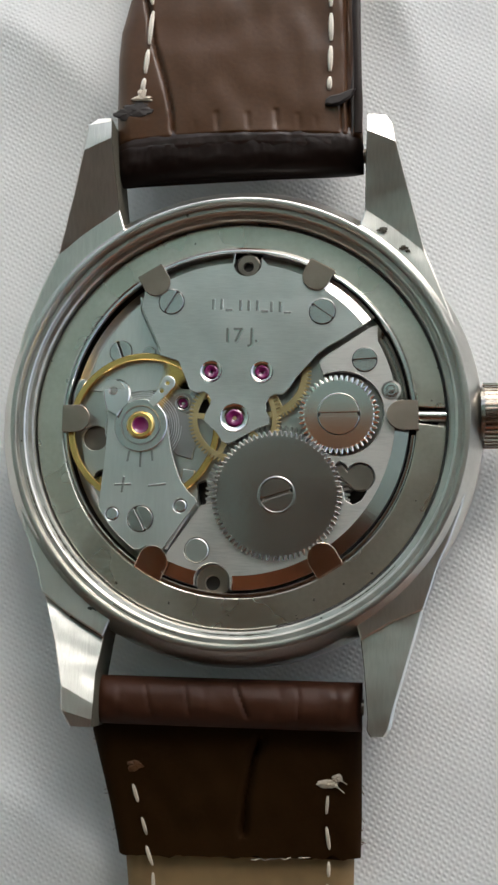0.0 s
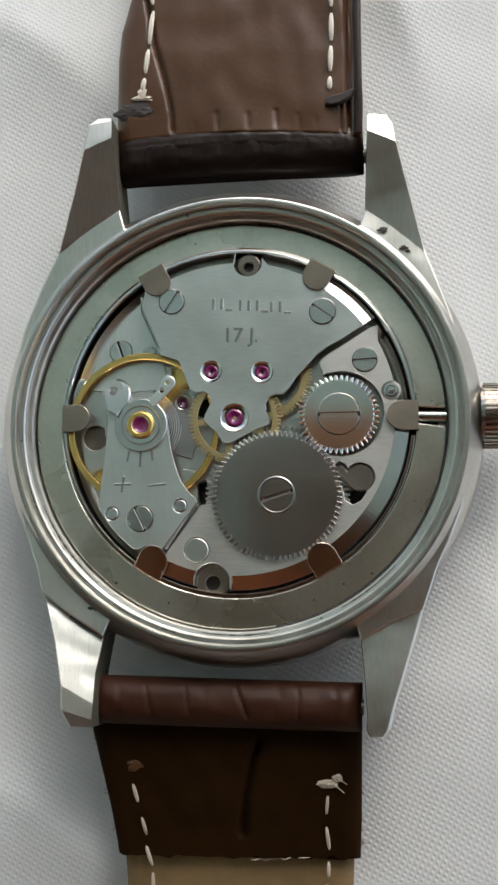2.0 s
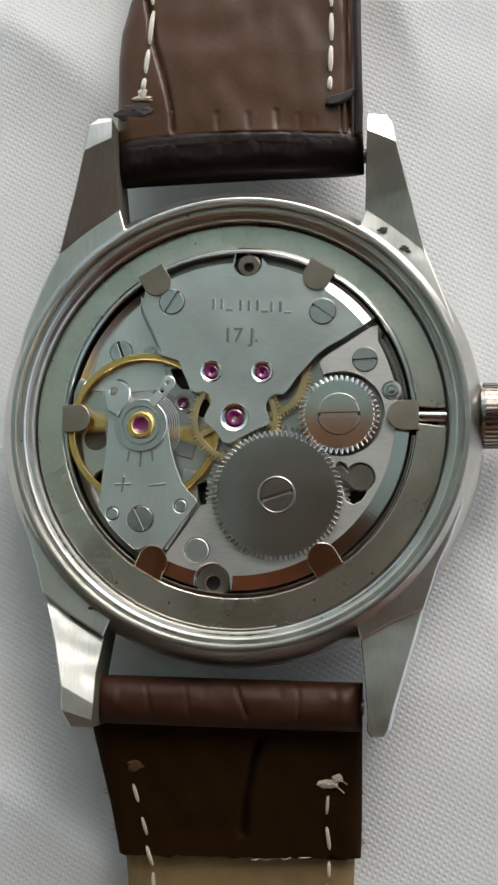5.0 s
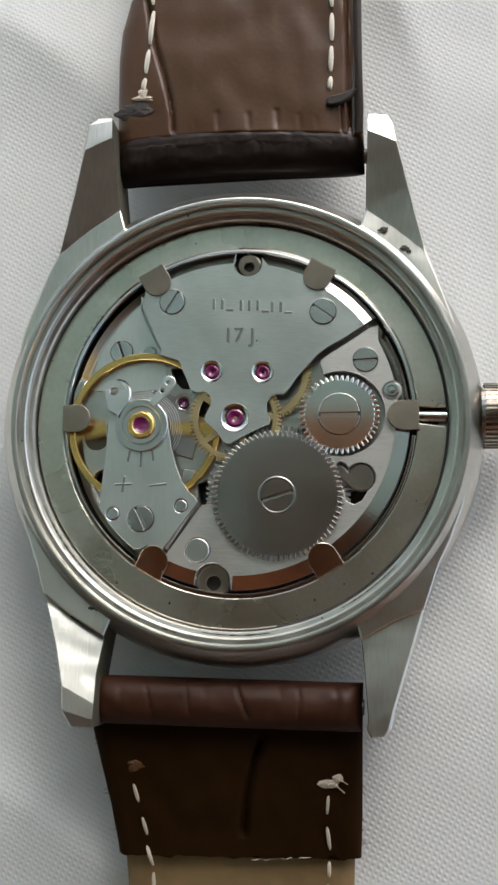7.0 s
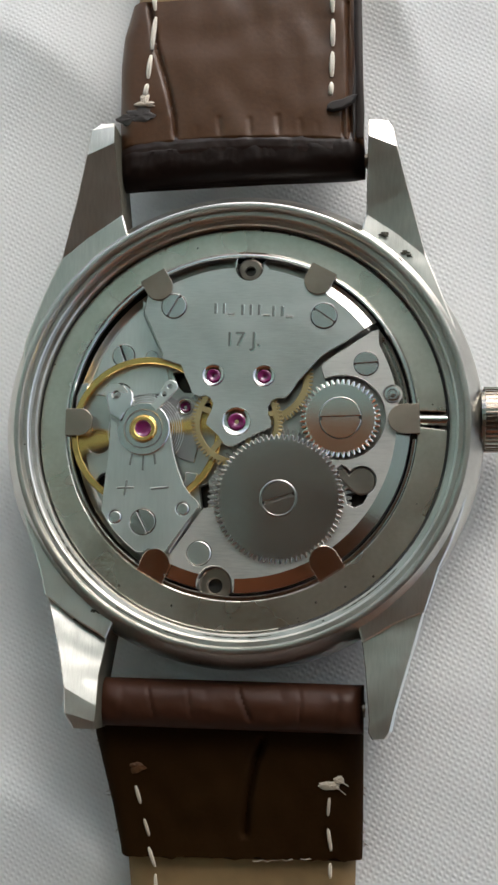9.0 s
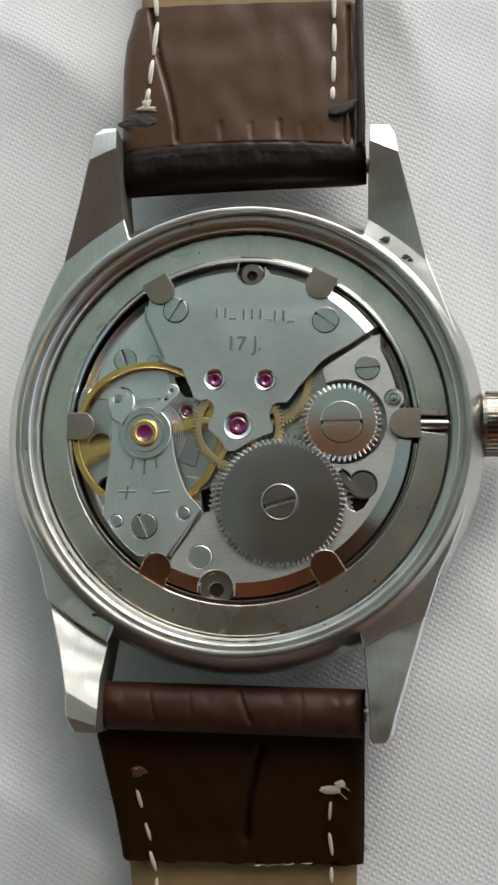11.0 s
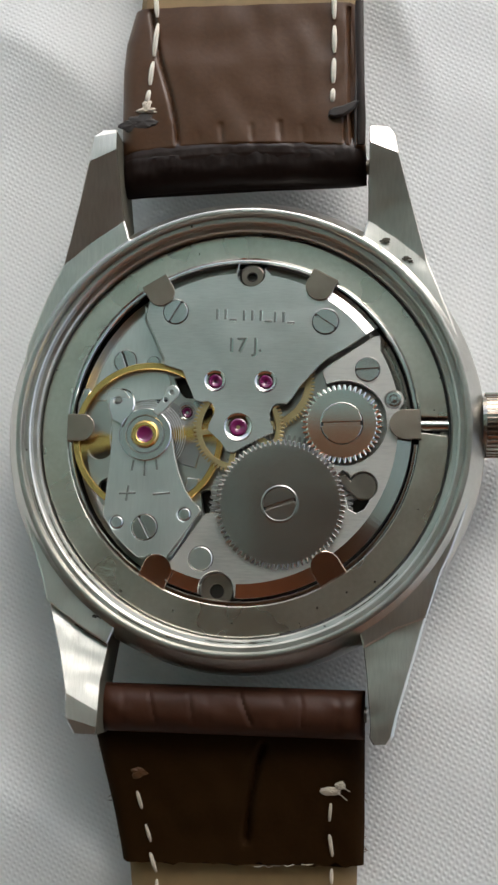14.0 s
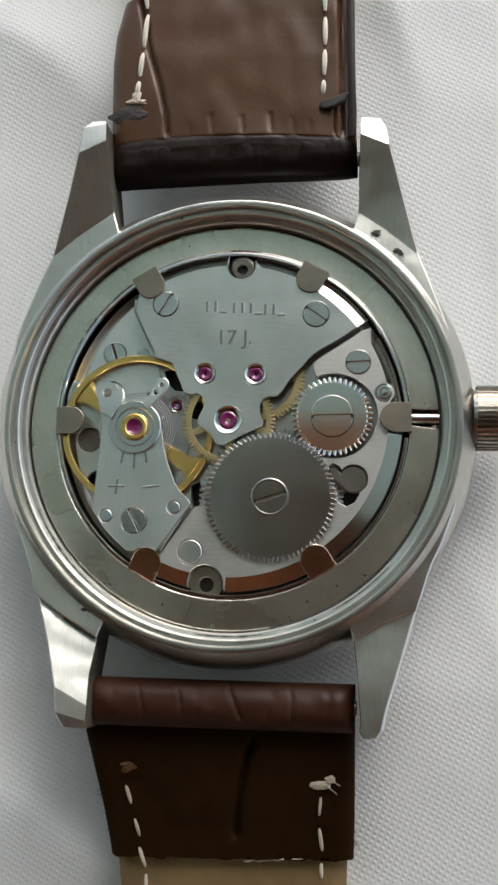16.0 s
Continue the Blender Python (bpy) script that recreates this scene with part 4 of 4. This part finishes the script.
part("knot", blob(blob(bmesh.new(), -8.0, 24.75, -1.08, 0.8, 0.22, 0.14, 3), -7.95, 25.1, -1.05, 0.32, 0.5, 0.14, 4), GLUE, upper, smooth=True)
bm = prism([(6.02, 23.95), (6.5, 23.78), (7.2, 23.95), (7.95, 24.5), (8.3, 25.15), (7.9, 25.1), (7.1, 24.72), (6.4, 24.6), (6.05, 24.35)], -0.86, -1.25, 0.12)
for v in bm.verts:
    v.co.z += 0.10 * math.sin(math.pi * (v.co.x - 6.0) / 2.3)
part("lifted_scrap", bm, CRACK, upper, "curled black scrap of leather", smooth=True)
part("edge_paint", tube(bmesh.new(), [(8.22, 33.6, -1.42), (8.28, 30.5, -1.34), (8.42, 26.5, -1.28), (8.5, 23.8, -1.26), (8.52, 21.8, -1.36)], [0.32, 0.33, 0.3, 0.34, 0.3], 10, 0.5), FOLD_LEATHER, upper, "dark painted strap edge", smooth=True)
part("split", tube(bmesh.new(), [(8.05, 21.6, -1.36), (8.1, 23.0, -1.26), (8.0, 25.0, -1.22), (8.15, 27.5, -1.25)], [0.05, 0.12, 0.13, 0.03], 6, 0.5), CRACK, upper, "dark split along the strap edge")

# lower strap: the roll, a deep crease, then the flap falling away
lower = thing("watch_strap", "dark brown leather strap end with stitching and a ragged flap", "watch strap", (0, 0, LIFT), "strap ends")
roll = [(-20.25 + 1.75 * math.cos(radians(a)), -2.75 + 1.5 * math.sin(radians(a)), -2.75 - 1.5 * math.sin(radians(a))) for a in range(0, 180, 6)]
rows = [(*r, -9.85, 9.3) for r in roll[:-3]]
bm = strap_body([r[:3] for r in rows], [r[3] for r in rows], [r[4] for r in rows], 0.08, 130)
bm.normal_update()
relief(bm, lambda x, y: sum(groove(x, y, [(wx, -18.7), (wx + 0.25, -19.6), (wx + sl, -21.0)], wi, wd) for wx, sl, wi, wd in ((-7.9, 0.2, 0.2, 0.06), (-6.0, 0.6, 0.13, 0.12), (-3.2, 0.5, 0.13, 0.10), (-1.9, 0.3, 0.25, 0.05), (0.5, 0.9, 0.15, 0.18), (3.4, -0.3, 0.3, 0.06), (4.7, 0.2, 0.13, 0.10), (7.3, 0.1, 0.25, 0.09))) + 0.10 * noise.noise(Vector((x * 0.8, y, 0))))
part("loop", bm, LOOP_BROWN, lower, "creased leather roll round the spring bar", smooth=True)
rows = lerp_rows([(-21.3, -2.95, -4.4, -9.9, 9.3), (-22.4, -3.0, -4.5, -10.0, 9.3), (-24.6, -3.3, -4.8, -9.4, 9.32), (-27.7, -3.9, -5.3, -8.6, 9.34), (-30.75, -4.5, -5.85, -7.98, 9.3)], 8)
bm = strap_body([r[:3] for r in rows], [r[3] for r in rows], [r[4] for r in rows], 0.05, 110)
bm.normal_update()
relief(bm, lambda x, y: groove(x, y, [(2.2, -22.6), (1.7, -24.2), (1.15, -26.8), (1.0, -29.2)], 0.26, 0.6) * min(1.0, max(0.0, (y + 30.3) / 1.2)) + 0.10 * noise.noise(Vector((x * 0.6, y * 0.5, 3))))
for v in bm.verts:
    if v.co.y < -30.6:
        v.co.y += -0.045 * (4 - v.co.x) * 0.6 + 0.30 * noise.noise(Vector((v.co.x * 1.3, 0, 7)))
part("flap", bm, LEATHER_SHADED, lower, "leather flap with a ragged end, darkened for shade", smooth=True)
rows = lerp_rows([(-30.0, -4.75, -6.0, -7.65, 8.85), (-34.0, -5.5, -6.8, -7.3, 8.8), (-60.0, -9.6, -10.9, -6.6, 8.6)], 8)
part("lining", strap_body([r[:3] for r in rows], [r[3] for r in rows], [r[4] for r in rows], 0.0), LINING, lower, "tan lining leather", smooth=True)


def fall(y):
    return -3.0 + (y + 22.4) * 0.19 if y > -30.4 else -4.62


for (x0, y0), (x1, y1) in (((-6.9, -25.95), (-6.45, -27.4)), ((-6.25, -28.2), (-5.82, -29.65)), ((-5.9, -30.3), (-5.4, -31.7)), ((-5.35, -32.2), (-5.2, -33.6)), ((6.97, -26.2), (6.87, -27.75)), ((6.88, -28.45), (7.12, -30.1)), ((7.06, -30.9), (7.07, -31.9)), ((7.0, -32.4), (6.95, -33.8))):
    stitch(lower, ((x0, y0, fall(y0) + 0.1), (x1, y1, fall(y1) + 0.1)), 0.14, SHADED_THREAD)
part("knot", blob(blob(bmesh.new(), 6.9, -25.5, fall(-25.5) + 0.12, 0.7, 0.28, 0.16, 2), 7.6, -25.1, fall(-25.1) + 0.12, 0.4, 0.3, 0.15, 6), SHADED_THREAD, lower, smooth=True)
part("knot", blob(bmesh.new(), -6.75, -24.7, fall(-24.7) + 0.1, 0.6, 0.42, 0.12, 11), LEATHER, lower, smooth=True)

# torn edge of the flap and loose fibres along the cut sides
rng = random.Random(11)
edge = [(1.6 + 0.34 * i, -31.0 + 0.03 * i + 0.22 * noise.noise(Vector((i * 0.8, 2, 0))), -4.5 + 0.10 * noise.noise(Vector((i * 0.6, 0, 5)))) for i in range(17)]
part("torn_edge", tube(bmesh.new(), edge, [0.025 + 0.06 * abs(noise.noise(Vector((i * 0.7, 9, 1)))) for i in range(17)], 6, 0.7), SHADED_THREAD, lower, "pale torn leather edge")
for i in range(16):
    if i % 2:
        y = rng.uniform(-30, -23)
        a = (9.3, y, fall(y) - rng.uniform(0.1, 0.6))
        b = (9.3 + rng.uniform(0.15, 0.5), y + rng.uniform(-0.4, 0.4), a[2] + rng.uniform(-0.2, 0.2))
    else:
        y = rng.uniform(-30, -23)
        x = -9.3 + (-24.6 - y) * 0.25
        a = (x, y, fall(y) - rng.uniform(0.1, 0.6))
        b = (x - rng.uniform(0.12, 0.35), y + rng.uniform(-0.3, 0.3), a[2] + rng.uniform(-0.2, 0.2))
    part("fibre", tube(bmesh.new(), [a, tuple((p + q) / 2 + rng.uniform(-0.06, 0.06) for p, q in zip(a, b)), b], [0.035, 0.03, 0.015], 5), LEATHER, lower)
for x0, y0, x1, y1 in ((7.3, -25.6, 8.1, -26.1), (7.5, -25.2, 8.3, -25.5)):
    part("thread_end", tube(bmesh.new(), [(x0, y0, fall(y0) + 0.15), ((x0 + x1) / 2, (y0 + y1) / 2 + 0.1, fall(y0) + 0.3), (x1, y1, fall(y1) + 0.16)], 0.035, 5), SHADED_THREAD, lower)

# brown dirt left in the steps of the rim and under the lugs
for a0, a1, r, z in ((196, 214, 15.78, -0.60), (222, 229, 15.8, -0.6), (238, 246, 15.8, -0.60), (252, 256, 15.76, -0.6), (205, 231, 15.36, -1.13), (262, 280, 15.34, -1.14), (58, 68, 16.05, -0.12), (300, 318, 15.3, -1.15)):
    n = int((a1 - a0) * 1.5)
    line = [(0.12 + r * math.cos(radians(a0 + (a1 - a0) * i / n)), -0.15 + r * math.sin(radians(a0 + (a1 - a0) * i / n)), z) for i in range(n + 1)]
    part("dirt_streak", tube(bmesh.new(), line, [0.02 + 0.10 * abs(noise.noise(Vector((i * 0.5, r + a0, 0)))) * math.sin(math.pi * i / n) for i in range(n + 1)], 6, 0.25), GRIME_AND_SHADE, watch)
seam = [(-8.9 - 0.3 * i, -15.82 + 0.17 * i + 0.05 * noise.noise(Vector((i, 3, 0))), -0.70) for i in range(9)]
part("dirt_streak", tube(bmesh.new(), seam, [0.08 + 0.14 * abs(noise.noise(Vector((i * 0.9, 4, 2)))) for i in range(9)], 6, 0.5), GRIME_AND_SHADE, watch)

# grime and pits on the case
for x, y, z, s in ((10.4, 13.9, -0.55, 0.34), (11.9, 12.55, -0.6, 0.28), (12.2, 12.3, -0.62, 0.2), (-9.5, -13.9, -0.66, 0.3), (-9.9, -13.9, -0.64, 0.22), (-8.9, -14.9, -0.68, 0.26)):
    part("grime_and_shade", blob(bmesh.new(), x, y, z, s, s * 0.6, 0.06, x), GRIME_AND_SHADE, watch)
rng = random.Random(4)
for i in range(26):
    a, r = rng.uniform(0, 6.28), rng.choice((14.9, 14.85, 14.0, 13.5, 15.4, 15.8, 14.6))
    zz = -1.87 if r < 15 else (-1.1 if r < 15.5 else -0.6)
    s = rng.uniform(0.035, 0.10)
    part("pit", blob(bmesh.new(), r * math.cos(a) + 0.08, r * math.sin(a) - 0.1, zz, s, s * rng.uniform(0.6, 1.4), 0.02, i), GRIME_AND_SHADE, watch)


# ---- motion ----
def swing(t):
    """The balance's turn in degrees: 2.5 beats a second to and fro."""
    phase = 122 + 899 * (t - 0.1) + 104 * max(0.0, min(1.0, (t - 15.5) / 0.1))
    return 252 * math.sin(radians(phase))


def spin(centre, turn, base=(0, 0, 0)):
    return pose((centre[0] - base[0]) * MM, (centre[1] - base[1]) * MM, (centre[2] - base[2]) * MM, 0, 0, turn)


def motions():
    ticks = [i / FPS for i in range(16 * FPS + 1)]
    walk(balance, [(t, spin(C_BALANCE, 54 + swing(t) / 2)) for t in ticks])
    walk(rim, [(t, pose(0, 0, 0, 0, 0, 54 + swing(t) / 2)) for t in ticks])
    walk(hairspring, [(t, pose(C_BALANCE[0] * MM, C_BALANCE[1] * MM, -1.42 * MM, 0, 0, swing(t) * 0.02)) for t in ticks])
    seconds = [i * 0.5 for i in range(33)]
    walk(fourth, [(t, spin(C_FOURTH, 177 - 144 + 6 * (t - 0.1))) for t in seconds])
    walk(third, [(t, spin(C_THIRD, 10 - 0.8 * t)) for t in seconds])
    walk(escape, [(t, spin(C_ESCAPE, -60 * t)) for t in seconds])


motions()
